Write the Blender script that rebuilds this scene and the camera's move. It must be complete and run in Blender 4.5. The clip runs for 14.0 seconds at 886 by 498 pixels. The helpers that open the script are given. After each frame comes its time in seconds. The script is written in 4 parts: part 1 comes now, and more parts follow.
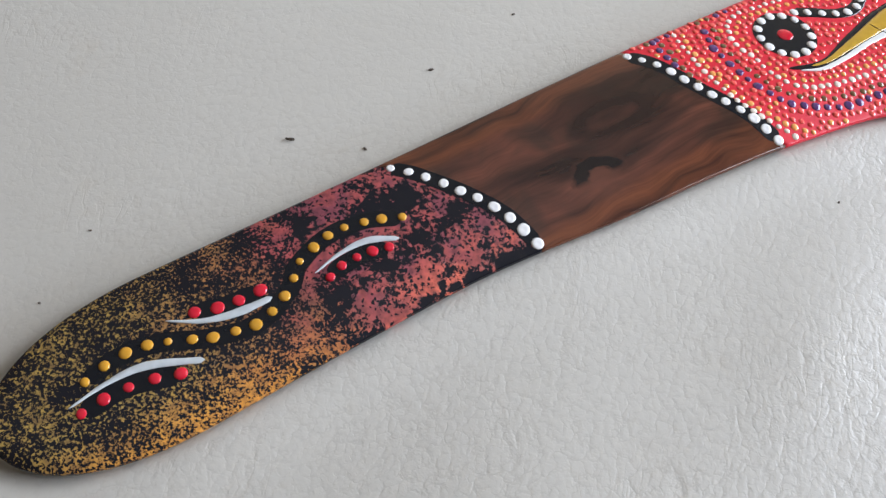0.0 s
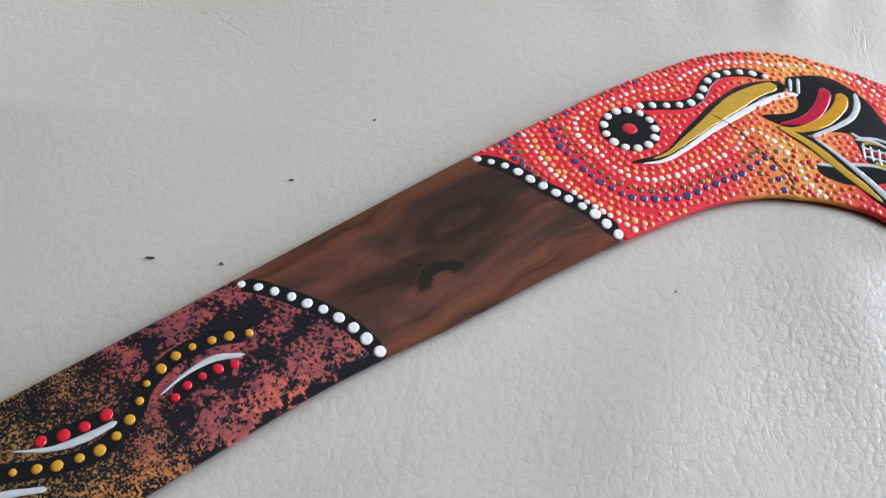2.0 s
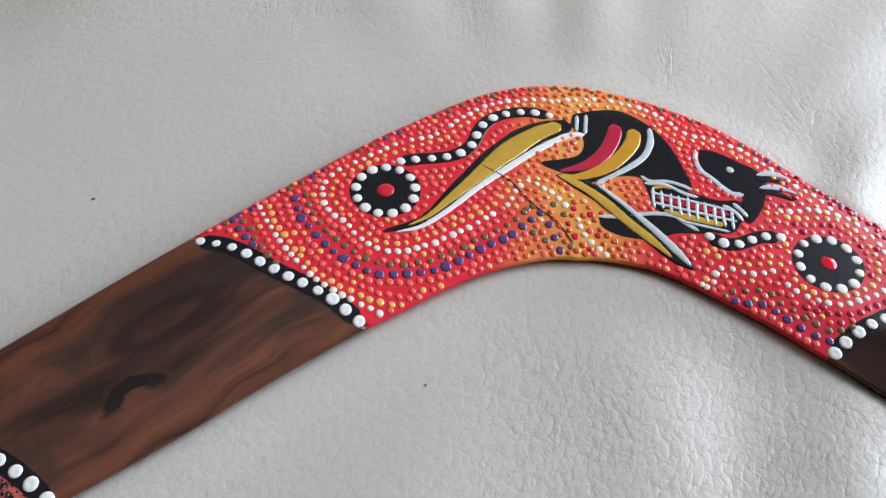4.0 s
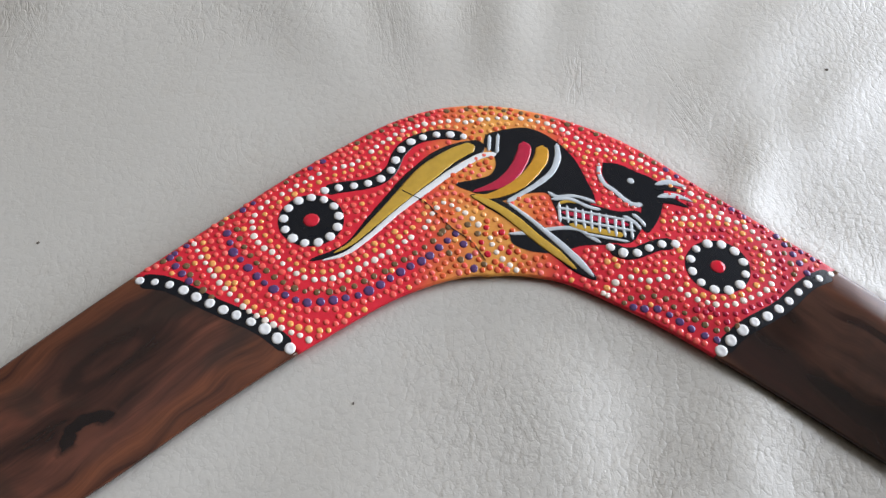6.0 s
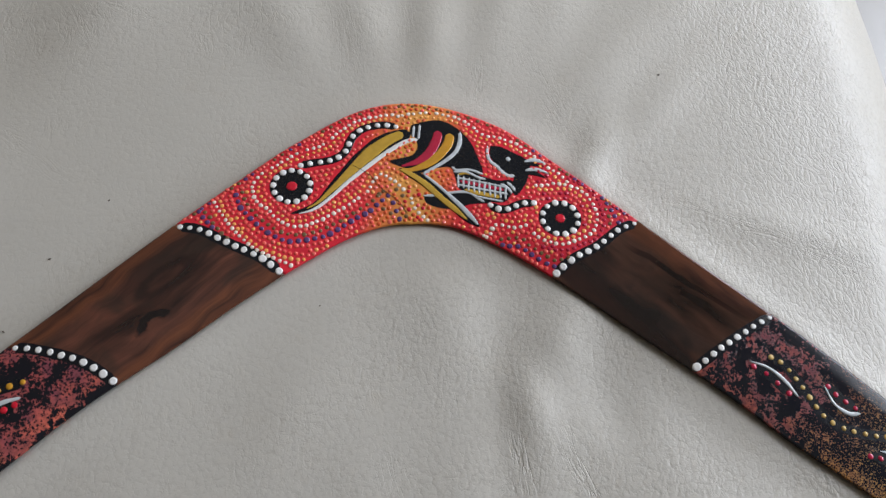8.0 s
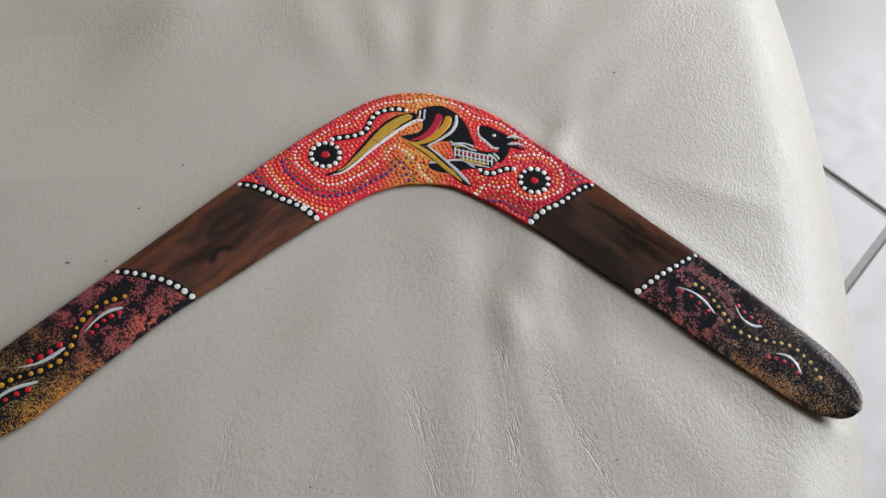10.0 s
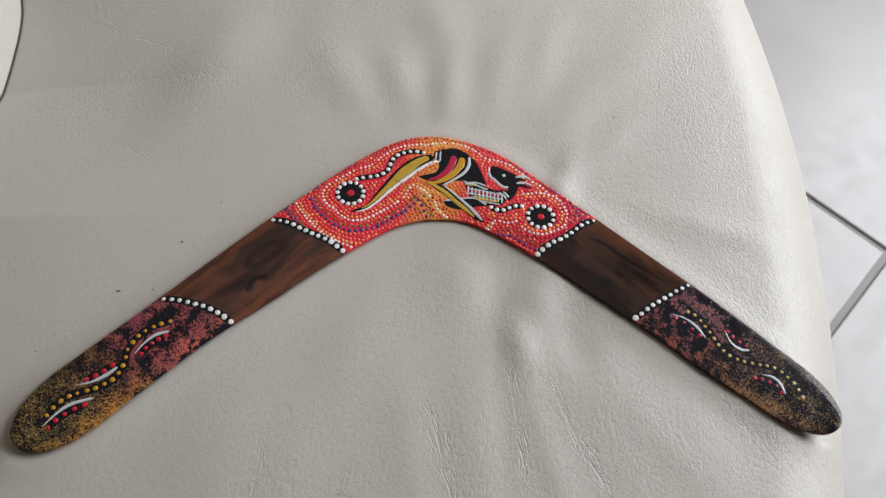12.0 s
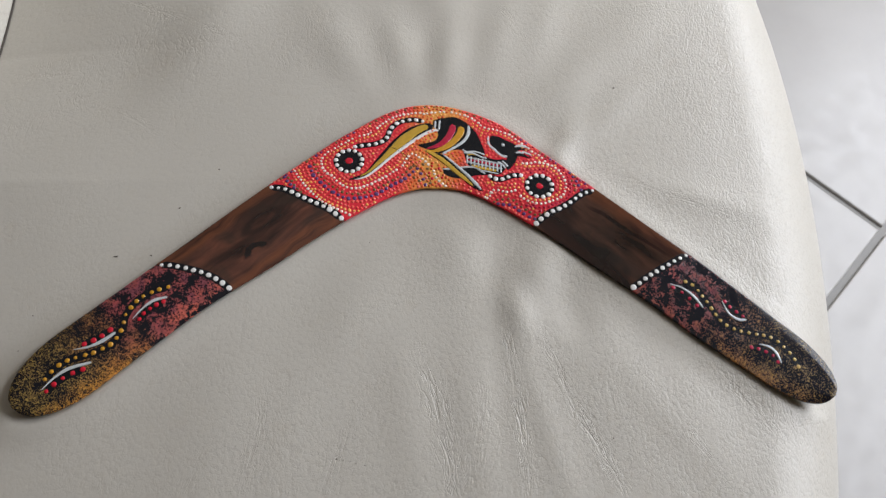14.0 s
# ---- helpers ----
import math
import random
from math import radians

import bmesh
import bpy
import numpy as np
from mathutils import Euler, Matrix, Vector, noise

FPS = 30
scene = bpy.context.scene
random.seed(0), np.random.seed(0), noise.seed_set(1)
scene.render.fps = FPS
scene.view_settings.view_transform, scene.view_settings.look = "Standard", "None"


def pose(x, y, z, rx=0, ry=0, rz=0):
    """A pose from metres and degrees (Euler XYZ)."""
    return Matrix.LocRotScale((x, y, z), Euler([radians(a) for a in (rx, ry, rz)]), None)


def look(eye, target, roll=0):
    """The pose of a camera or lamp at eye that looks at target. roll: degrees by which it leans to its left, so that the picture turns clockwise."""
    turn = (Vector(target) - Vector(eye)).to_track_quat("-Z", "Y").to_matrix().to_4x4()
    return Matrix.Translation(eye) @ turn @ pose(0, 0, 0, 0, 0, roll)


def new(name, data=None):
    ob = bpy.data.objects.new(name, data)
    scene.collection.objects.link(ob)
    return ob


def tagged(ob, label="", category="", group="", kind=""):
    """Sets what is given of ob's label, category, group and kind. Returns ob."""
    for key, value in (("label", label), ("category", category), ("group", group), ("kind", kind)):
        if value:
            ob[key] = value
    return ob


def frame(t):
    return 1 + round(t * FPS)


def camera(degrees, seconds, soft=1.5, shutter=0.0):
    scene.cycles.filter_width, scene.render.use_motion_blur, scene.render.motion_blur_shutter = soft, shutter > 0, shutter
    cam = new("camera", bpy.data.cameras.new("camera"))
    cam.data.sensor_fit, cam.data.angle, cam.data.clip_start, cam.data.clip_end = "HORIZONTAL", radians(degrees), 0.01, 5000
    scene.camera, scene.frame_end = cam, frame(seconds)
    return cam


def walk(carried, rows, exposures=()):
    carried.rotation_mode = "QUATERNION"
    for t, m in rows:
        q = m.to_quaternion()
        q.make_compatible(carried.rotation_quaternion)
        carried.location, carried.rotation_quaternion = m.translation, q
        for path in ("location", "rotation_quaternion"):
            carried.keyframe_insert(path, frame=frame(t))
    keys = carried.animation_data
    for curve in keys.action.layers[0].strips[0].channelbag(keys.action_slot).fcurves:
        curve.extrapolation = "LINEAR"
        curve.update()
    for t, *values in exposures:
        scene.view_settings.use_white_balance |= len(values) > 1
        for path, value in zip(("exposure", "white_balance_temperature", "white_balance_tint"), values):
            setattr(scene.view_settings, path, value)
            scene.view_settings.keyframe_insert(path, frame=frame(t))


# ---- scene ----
cam = camera(57.09, 14.0, soft=1.4)
PATH = [
    (0.0, -0.1442, -0.1239, 0.1697, 32.11, -4.49, 7.15),
    (0.5, -0.1390, -0.1284, 0.1783, 33.01, -3.51, 7.15),
    (1.0, -0.1300, -0.1278, 0.1886, 33.69, -3.32, 6.10),
    (1.5, -0.1180, -0.1232, 0.1936, 34.49, -3.06, 5.46),
    (2.0, -0.1086, -0.1102, 0.1927, 34.81, -3.65, 4.38),
    (2.5, -0.0878, -0.0982, 0.1905, 35.51, -3.74, 3.19),
    (3.0, -0.0735, -0.0882, 0.1869, 35.63, -3.23, 2.28),
    (3.5, -0.0575, -0.0820, 0.1847, 35.67, -3.42, 1.10),
    (4.0, -0.0427, -0.0679, 0.1817, 35.07, -2.95, -0.16),
    (4.2, -0.0425, -0.0664, 0.1839, 35.20, -3.14, -0.61),
    (6.3, -0.0182, -0.0619, 0.2249, 29.83, -2.59, -3.75),
    (6.5, -0.0119, -0.0646, 0.2455, 27.54, -1.61, -2.94),
    (7.0, -0.0107, -0.0773, 0.2790, 26.67, -2.27, -2.58),
    (7.5, -0.0138, -0.0934, 0.3035, 26.19, -2.50, -2.75),
    (8.0, -0.0137, -0.1164, 0.3288, 26.31, -3.63, -3.99),
    (8.5, -0.0176, -0.1270, 0.3476, 25.72, -4.12, -4.22),
    (8.7, -0.0184, -0.1358, 0.3564, 25.75, -4.16, -4.28),
    (10.8, -0.0332, -0.2225, 0.4222, 29.13, -3.62, -3.49),
    (11.0, -0.0344, -0.2258, 0.4241, 29.31, -3.55, -3.40),
    (11.5, -0.0346, -0.2304, 0.4343, 29.65, -3.63, -3.50),
    (12.0, -0.0352, -0.2194, 0.4463, 29.94, -3.53, -3.63),
    (12.5, -0.0351, -0.2189, 0.4436, 29.59, -3.66, -3.81),
    (13.0, -0.0336, -0.2213, 0.4408, 28.77, -3.83, -3.99),
    (13.5, -0.0344, -0.2224, 0.4417, 28.51, -3.84, -3.68),
    (14.0, -0.0383, -0.2254, 0.4421, 28.53, -4.10, -3.49),
]
walk(cam, [(t, pose(x, y, z, rx, ry, rz)) for t, x, y, z, rx, ry, rz in PATH],
     exposures=[(0.0, 0.82, 6500, 10), (4.2, 0.56, 6500, 10), (6.3, 0.49, 6650, 10), (7.0, 0.43, 6720, 10), (8.0, 0.12, 6820, 10), (10.8, 0.21, 7120, 11), (14.0, 0.21, 7120, 11)])

# ---- light: daylight from one window in the east wall ----
world = bpy.data.worlds.new("world")
scene.world = world
world.use_nodes = True
sky = world.node_tree.nodes.new("ShaderNodeTexSky")
sky.sky_type, sky.sun_disc = "NISHITA", False
sky.sun_elevation, sky.sun_rotation = radians(48), radians(200)
world.node_tree.nodes["Background"].inputs[1].default_value = 0.12
world.node_tree.links.new(sky.outputs[0], world.node_tree.nodes["Background"].inputs[0])

FLOOR, CEIL = -0.43, 2.05
WIN_Y0, WIN_Y1, WIN_Z0, WIN_Z1, EAST = -0.30, 1.60, 0.20, 1.38, 1.50
lamp = bpy.data.lights.new("window_daylight", "AREA")
lamp.shape, lamp.size, lamp.size_y = "RECTANGLE", WIN_Y1 - WIN_Y0 - 0.1, WIN_Z1 - WIN_Z0 - 0.1
lamp.energy, lamp.color = 52.0, (0.79, 0.862, 1.0)
window_light = new("window_daylight", lamp)
window_light.matrix_world = look((EAST - 0.02, (WIN_Y0 + WIN_Y1) / 2, (WIN_Z0 + WIN_Z1) / 2), (0.0, (WIN_Y0 + WIN_Y1) / 2, (WIN_Z0 + WIN_Z1) / 2 - 0.6))


# ---- node helpers ----
class Nodes:
    """Short calls for a node tree: each returns an output socket."""

    def __init__(self, name):
        self.mat = bpy.data.materials.new(name)
        self.mat.use_nodes = True
        self.tree = self.mat.node_tree
        self.bsdf = self.tree.nodes["Principled BSDF"]
        self.xyz = self.tree.nodes.new("ShaderNodeTexCoord").outputs["Object"]

    def put(self, socket, value):
        if isinstance(value, bpy.types.NodeSocket):
            self.tree.links.new(value, socket)
        elif socket.type == "RGBA" and len(value) == 3:
            socket.default_value = (*value, 1.0)
        else:
            socket.default_value = value

    def set(self, **values):
        for key, value in values.items():
            self.put(self.bsdf.inputs[key.replace("_", " ")], value)
        return self

    def mapping(self, scale=(1, 1, 1), turn=0.0, move=(0, 0, 0), source=None):
        source = source or self.xyz
        if turn:
            r = self.tree.nodes.new("ShaderNodeMapping")
            r.inputs["Rotation"].default_value[2] = radians(turn)
            self.put(r.inputs["Vector"], source)
            source = r.outputs[0]
        n = self.tree.nodes.new("ShaderNodeMapping")
        n.inputs["Scale"].default_value, n.inputs["Location"].default_value = scale, move
        self.put(n.inputs["Vector"], source)
        return n.outputs[0]

    def split(self, vector):
        n = self.tree.nodes.new("ShaderNodeSeparateXYZ")
        self.put(n.inputs[0], vector)
        return n.outputs[0], n.outputs[1]

    def join(self, x, y):
        n = self.tree.nodes.new("ShaderNodeCombineXYZ")
        self.put(n.inputs[0], x), self.put(n.inputs[1], y)
        return n.outputs[0]

    def attribute(self, name):
        n = self.tree.nodes.new("ShaderNodeAttribute")
        n.attribute_name = name
        return n.outputs["Fac"]

    def noise(self, scale, detail=3.0, rough=0.55, vector=None, distort=0.0, color=False):
        n = self.tree.nodes.new("ShaderNodeTexNoise")
        self.put(n.inputs["Vector"], vector or self.xyz)
        n.inputs["Scale"].default_value, n.inputs["Detail"].default_value = scale, detail
        n.inputs["Roughness"].default_value, n.inputs["Distortion"].default_value = rough, distort
        return n.outputs["Color" if color else "Fac"]

    def cells(self, scale, vector=None, feature="DISTANCE_TO_EDGE"):
        n = self.tree.nodes.new("ShaderNodeTexVoronoi")
        n.feature = feature
        self.put(n.inputs["Vector"], vector or self.xyz)
        n.inputs["Scale"].default_value = scale
        if feature == "SMOOTH_F1":
            n.inputs["Smoothness"].default_value = 0.22
        return n.outputs["Distance"]

    def math(self, op, a, b=0.0, clamp=False):
        n = self.tree.nodes.new("ShaderNodeMath")
        n.operation, n.use_clamp = op, clamp
        self.put(n.inputs[0], a), self.put(n.inputs[1], b)
        return n.outputs[0]

    def remap(self, a, lo, hi, to_lo=0.0, to_hi=1.0, smooth=False):
        n = self.tree.nodes.new("ShaderNodeMapRange")
        n.interpolation_type = "SMOOTHSTEP" if smooth else "LINEAR"
        for i, value in enumerate((a, lo, hi, to_lo, to_hi)):
            self.put(n.inputs[i], value)
        return n.outputs[0]

    def mix(self, fac, a, b, blend="MIX"):
        n = self.tree.nodes.new("ShaderNodeMix")
        n.data_type, n.blend_type = "RGBA", blend
        self.put(n.inputs[0], fac), self.put(n.inputs[6], a), self.put(n.inputs[7], b)
        return n.outputs[2]

    def ramp(self, fac, *stops):
        n = self.tree.nodes.new("ShaderNodeValToRGB")
        while len(n.color_ramp.elements) < len(stops):
            n.color_ramp.elements.new(0.5)
        for e, (at, color) in zip(n.color_ramp.elements, stops):
            e.position, e.color = at, (*color, 1.0)
        self.put(n.inputs[0], fac)
        return n.outputs[0]

    def along(self, direction):
        n = self.tree.nodes.new("ShaderNodeVectorMath")
        n.operation = "DOT_PRODUCT"
        self.put(n.inputs[0], self.xyz)
        n.inputs[1].default_value = direction
        return n.outputs["Value"]

    def bump(self, height, distance, strength=1.0, after=None):
        n = self.tree.nodes.new("ShaderNodeBump")
        n.inputs["Strength"].default_value, n.inputs["Distance"].default_value = strength, distance
        self.put(n.inputs["Height"], height)
        if after:
            self.put(n.inputs["Normal"], after)
        return n.outputs[0]

    def random(self):
        return self.tree.nodes.new("ShaderNodeObjectInfo").outputs["Random"]


# ---- materials ----
def leather_material():
    """Pebbled hide: soft domed cells of two sizes with fine broken creases between them, and long wrinkles along the folds."""
    n = Nodes("cream_leather")
    bent = n.mix(0.0018, n.mix(0.005, n.xyz, n.noise(45, 2, color=True), "LINEAR_LIGHT"), n.noise(420, 2, color=True), "LINEAR_LIGHT")
    pebbles = n.mapping((1.0, 0.62, 1.0), 22, source=bent)
    small = n.mapping((1.0, 0.80, 1.0), -12, source=bent)
    edge, middle = n.cells(500, pebbles), n.cells(500, pebbles, "SMOOTH_F1")
    broken = n.remap(n.noise(330, 3, 0.6), 0.40, 0.60, 0.08, 1.0, True)
    valley = n.math("MULTIPLY", n.remap(edge, 0.0, 0.14, 1.0, 0.0, True), broken)
    corner = n.math("MULTIPLY", n.remap(edge, 0.0, 0.10, 1.0, 0.0, True), n.remap(middle, 0.48, 0.66, 0.0, 1.0, True))
    dome = n.math("SUBTRACT", n.math("MULTIPLY", n.math("SUBTRACT", 0.6, n.math("MULTIPLY", middle, middle)), 0.80), n.math("MULTIPLY", valley, 0.08))
    dome = n.math("ADD", dome, n.math("MULTIPLY", n.cells(1000, small, "SMOOTH_F1"), -0.20))
    # the pile of the grain opens and closes over the hide, and is drawn flat towards the back
    open_grain = n.math("MULTIPLY", n.remap(n.noise(20, 3), 0.34, 0.62, 0.60, 1.0, True), n.remap(n.along((0.8, -0.6, 0.0)), -0.16, 0.10, 0.48, 1.40, True))
    behind = n.remap(n.along((-0.4, 1.0, 0.0)), 0.16, 0.25, 0.0, 1.0, True)
    open_grain = n.math("ADD", open_grain, n.math("MULTIPLY", behind, 0.25))
    toward = n.remap(n.along((1.0, 0.10, 0.0)), 0.13, 0.22, 0.0, 1.0, True)
    pucker = n.math("MULTIPLY", n.noise(55, 1, 0.4, n.mapping((1.0, 0.45, 1.0), 10, source=bent)), n.remap(n.noise(13, 2), 0.36, 0.60, 0.3, 1.0, True))
    # bundles of fine irregular wrinkles, laid along the folds of the hide
    lane = n.join(n.math("MULTIPLY", n.attribute("crease_across"), 0.36), n.math("MULTIPLY", n.attribute("crease_along"), 0.05))
    strand = n.math("ABSOLUTE", n.math("SUBTRACT", n.noise(1.0, 2, 0.5, lane, 0.8), 0.5))
    groove = n.math("MULTIPLY", n.remap(strand, 0.0, 0.06, 1.0, 0.0, True), n.attribute("crease_weight"))
    groove = n.math("MULTIPLY", groove, n.remap(n.noise(55, 2), 0.34, 0.56, 0.25, 1.0, True))
    # long faint wrinkles, mostly running away from the front
    drawn = n.mapping((1.0, 0.24, 1.0), 4, source=n.mix(0.010, n.xyz, n.noise(34, 2, color=True), "LINEAR_LIGHT"))
    line = n.math("ABSOLUTE", n.math("SUBTRACT", n.noise(210, 3, 0.5, drawn), 0.5))
    wrinkle = n.math("MULTIPLY", n.remap(line, 0.0, 0.05, 1.0, 0.0, True), n.remap(n.noise(19, 2), 0.46, 0.64, 0.0, 1.0, True))
    # upright wrinkles where the hide turns over the east edge
    upright = n.mapping((1.0, 0.30, 1.0), -8, source=n.mix(0.004, n.xyz, n.noise(90, 2, color=True), "LINEAR_LIGHT"))
    roll = n.math("MULTIPLY", n.remap(n.cells(400, upright), 0.0, 0.16, 0.0, 1.0, True), toward)
    height = n.math("ADD", n.math("MULTIPLY", dome, open_grain), n.math("MULTIPLY", n.noise(1700, 2, 0.6), 0.06))
    height = n.math("ADD", height, n.math("MULTIPLY", roll, 0.62))
    height = n.math("ADD", height, n.math("MULTIPLY", pucker, 1.0))
    height = n.math("SUBTRACT", height, n.math("MULTIPLY", groove, 1.5))
    height = n.math("SUBTRACT", height, n.math("MULTIPLY", wrinkle, n.remap(behind, 0.0, 1.0, 0.16, 0.5)))
    tone = n.ramp(n.noise(5, 4), (0.3, (0.510, 0.482, 0.427)), (0.7, (0.555, 0.528, 0.472)))
    # darker tone in the valleys and corners between the pebbles
    pebble_dark = n.math("MULTIPLY", n.math("ADD", n.math("MULTIPLY", valley, 0.05), n.math("MULTIPLY", corner, 0.20)), open_grain)
    tone = n.mix(pebble_dark, tone, (0.27, 0.24, 0.20))
    tone = n.mix(n.math("MULTIPLY", groove, 0.16), tone, (0.34, 0.29, 0.23))
    tone = n.mix(n.math("MULTIPLY", wrinkle, 0.12), tone, (0.40, 0.35, 0.28))
    tone = n.mix(n.remap(n.noise(38, 5, 0.7), 0.58, 0.75, 0.0, 0.24, True), tone, (0.49, 0.43, 0.35))
    n.set(Base_Color=tone, Roughness=n.remap(n.noise(25, 3), 0.3, 0.7, 0.34, 0.44), Normal=n.bump(height, 0.000160, 1.0), Specular_IOR_Level=0.38)
    return n.mat


def lacquer(n, color, rough=0.28, bump=None, gloss=0.30):
    n.set(Base_Color=color, Roughness=rough, Specular_IOR_Level=gloss)
    if bump:
        n.set(Normal=bump)
    return n.mat


def wood_material(name, turn, tones, olive, knot, arch, eye, streak, heart, bevel_tint, gloss, stripes=()):
    """Dark lacquered timber: soft clouded figure drawn out along the arm, a knot with a dark arch, and a long eye-shaped figure."""
    n = Nodes(name)
    p, q = n.split(n.mapping((1, 1, 1), turn))
    a, b = n.math("DIVIDE", n.math("SUBTRACT", p, knot[0]), knot[2]), n.math("DIVIDE", n.math("SUBTRACT", q, knot[1]), knot[3])
    near = n.math("ADD", n.math("MULTIPLY", a, a), n.math("MULTIPLY", b, b))
    bulge = n.math("EXPONENT", n.math("MULTIPLY", near, -1.0))
    swirl = n.math("MULTIPLY", n.math("SUBTRACT", n.noise(34, 2, 0.5), 0.5), 0.013)
    field = n.math("ADD", n.math("ADD", q, swirl), n.math("MULTIPLY", bulge, knot[4]))
    cloud = n.noise(1.0, 3, 0.5, n.join(n.math("MULTIPLY", p, 20.0), n.math("MULTIPLY", field, 80.0)), 0.6)
    broad = n.noise(1.0, 4, 0.6, n.join(n.math("MULTIPLY", p, 14.0), n.math("MULTIPLY", field, streak)), 0.3)
    fine = n.noise(1.0, 3, 0.7, n.join(n.math("MULTIPLY", p, 60.0), n.math("MULTIPLY", field, 1400.0)))
    dark, mid, light = tones
    figure = n.math("ADD", n.math("MULTIPLY", cloud, 0.62), n.math("MULTIPLY", broad, 0.38))
    tone = n.ramp(figure, (0.36, dark), (0.49, mid), (0.64, light))
    tone = n.mix(n.remap(n.noise(30, 3, 0.6, distort=0.5), 0.48, 0.62, 0.0, 0.65, True), tone, olive)
    # redder tint at both edges: the bevels' different reflection put into the colour
    rim = n.remap(n.math("ADD", n.math("ABSOLUTE", n.math("SUBTRACT", q, heart)), n.math("MULTIPLY", swirl, 0.4)), 0.013, 0.018, 0.0, bevel_tint, True)
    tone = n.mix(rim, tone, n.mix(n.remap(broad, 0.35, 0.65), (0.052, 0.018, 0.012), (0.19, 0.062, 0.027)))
    tone = n.mix(n.remap(fine, 0.45, 0.75, 0.0, 0.30), tone, dark)
    tone = n.mix(n.remap(broad, 0.36, 0.44, 0.25, 0.0, True), tone, dark)
    def ringed(at, ripple):
        c, d = n.math("DIVIDE", n.math("SUBTRACT", p, at[0]), at[2]), n.math("DIVIDE", n.math("SUBTRACT", n.math("ADD", q, n.math("MULTIPLY", swirl, 0.3)), at[1]), at[3])
        ring = n.math("SQRT", n.math("ADD", n.math("MULTIPLY", c, c), n.math("MULTIPLY", d, d)))
        return n.math("ADD", ring, n.math("MULTIPLY", n.math("SUBTRACT", n.noise(260, 3), 0.5), ripple)), d
    ring, _ = ringed(eye, 0.45)
    band = n.remap(n.math("ABSOLUTE", n.math("SUBTRACT", ring, 1.0)), 0.10, 0.55, 1.0, 0.0, True)
    tone = n.mix(n.math("MULTIPLY", band, eye[4]), tone, dark)
    tone = n.mix(n.math("MULTIPLY", n.remap(ring, 0.1, 0.5, 1.0, 0.0, True), 0.5 * eye[4]), tone, dark)
    ring, d = ringed(arch, 0.75)
    tone = n.mix(n.math("MULTIPLY", n.remap(ring, 0.3, 1.9, 0.55, 0.0, True), arch[4]), tone, light)
    band = n.remap(n.math("ABSOLUTE", n.math("SUBTRACT", ring, 1.0)), 0.25, 0.52, 1.0, 0.0, True)
    band = n.math("MULTIPLY", band, n.remap(d, -0.25, 0.25, 0.0, 1.0, True))
    tone = n.mix(n.math("MULTIPLY", band, arch[4]), tone, (0.008, 0.006, 0.006))
    # long dark stripes, timber figure and one bevel's dark reflection painted in: (place across, slope, half width, run
    # from, run to, strength)
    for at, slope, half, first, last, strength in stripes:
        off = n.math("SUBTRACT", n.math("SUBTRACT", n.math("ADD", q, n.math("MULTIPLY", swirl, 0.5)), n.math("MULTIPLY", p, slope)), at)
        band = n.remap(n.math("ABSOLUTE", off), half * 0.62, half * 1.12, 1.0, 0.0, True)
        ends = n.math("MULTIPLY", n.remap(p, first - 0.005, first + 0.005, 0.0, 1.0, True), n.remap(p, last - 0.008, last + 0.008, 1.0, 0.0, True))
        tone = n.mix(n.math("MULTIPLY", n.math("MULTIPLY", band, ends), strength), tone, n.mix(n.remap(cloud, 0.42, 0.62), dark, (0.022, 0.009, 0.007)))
    return lacquer(n, tone, n.remap(fine, 0.3, 0.7, 0.10, 0.15), n.bump(broad, 0.00004, 0.5), gloss)


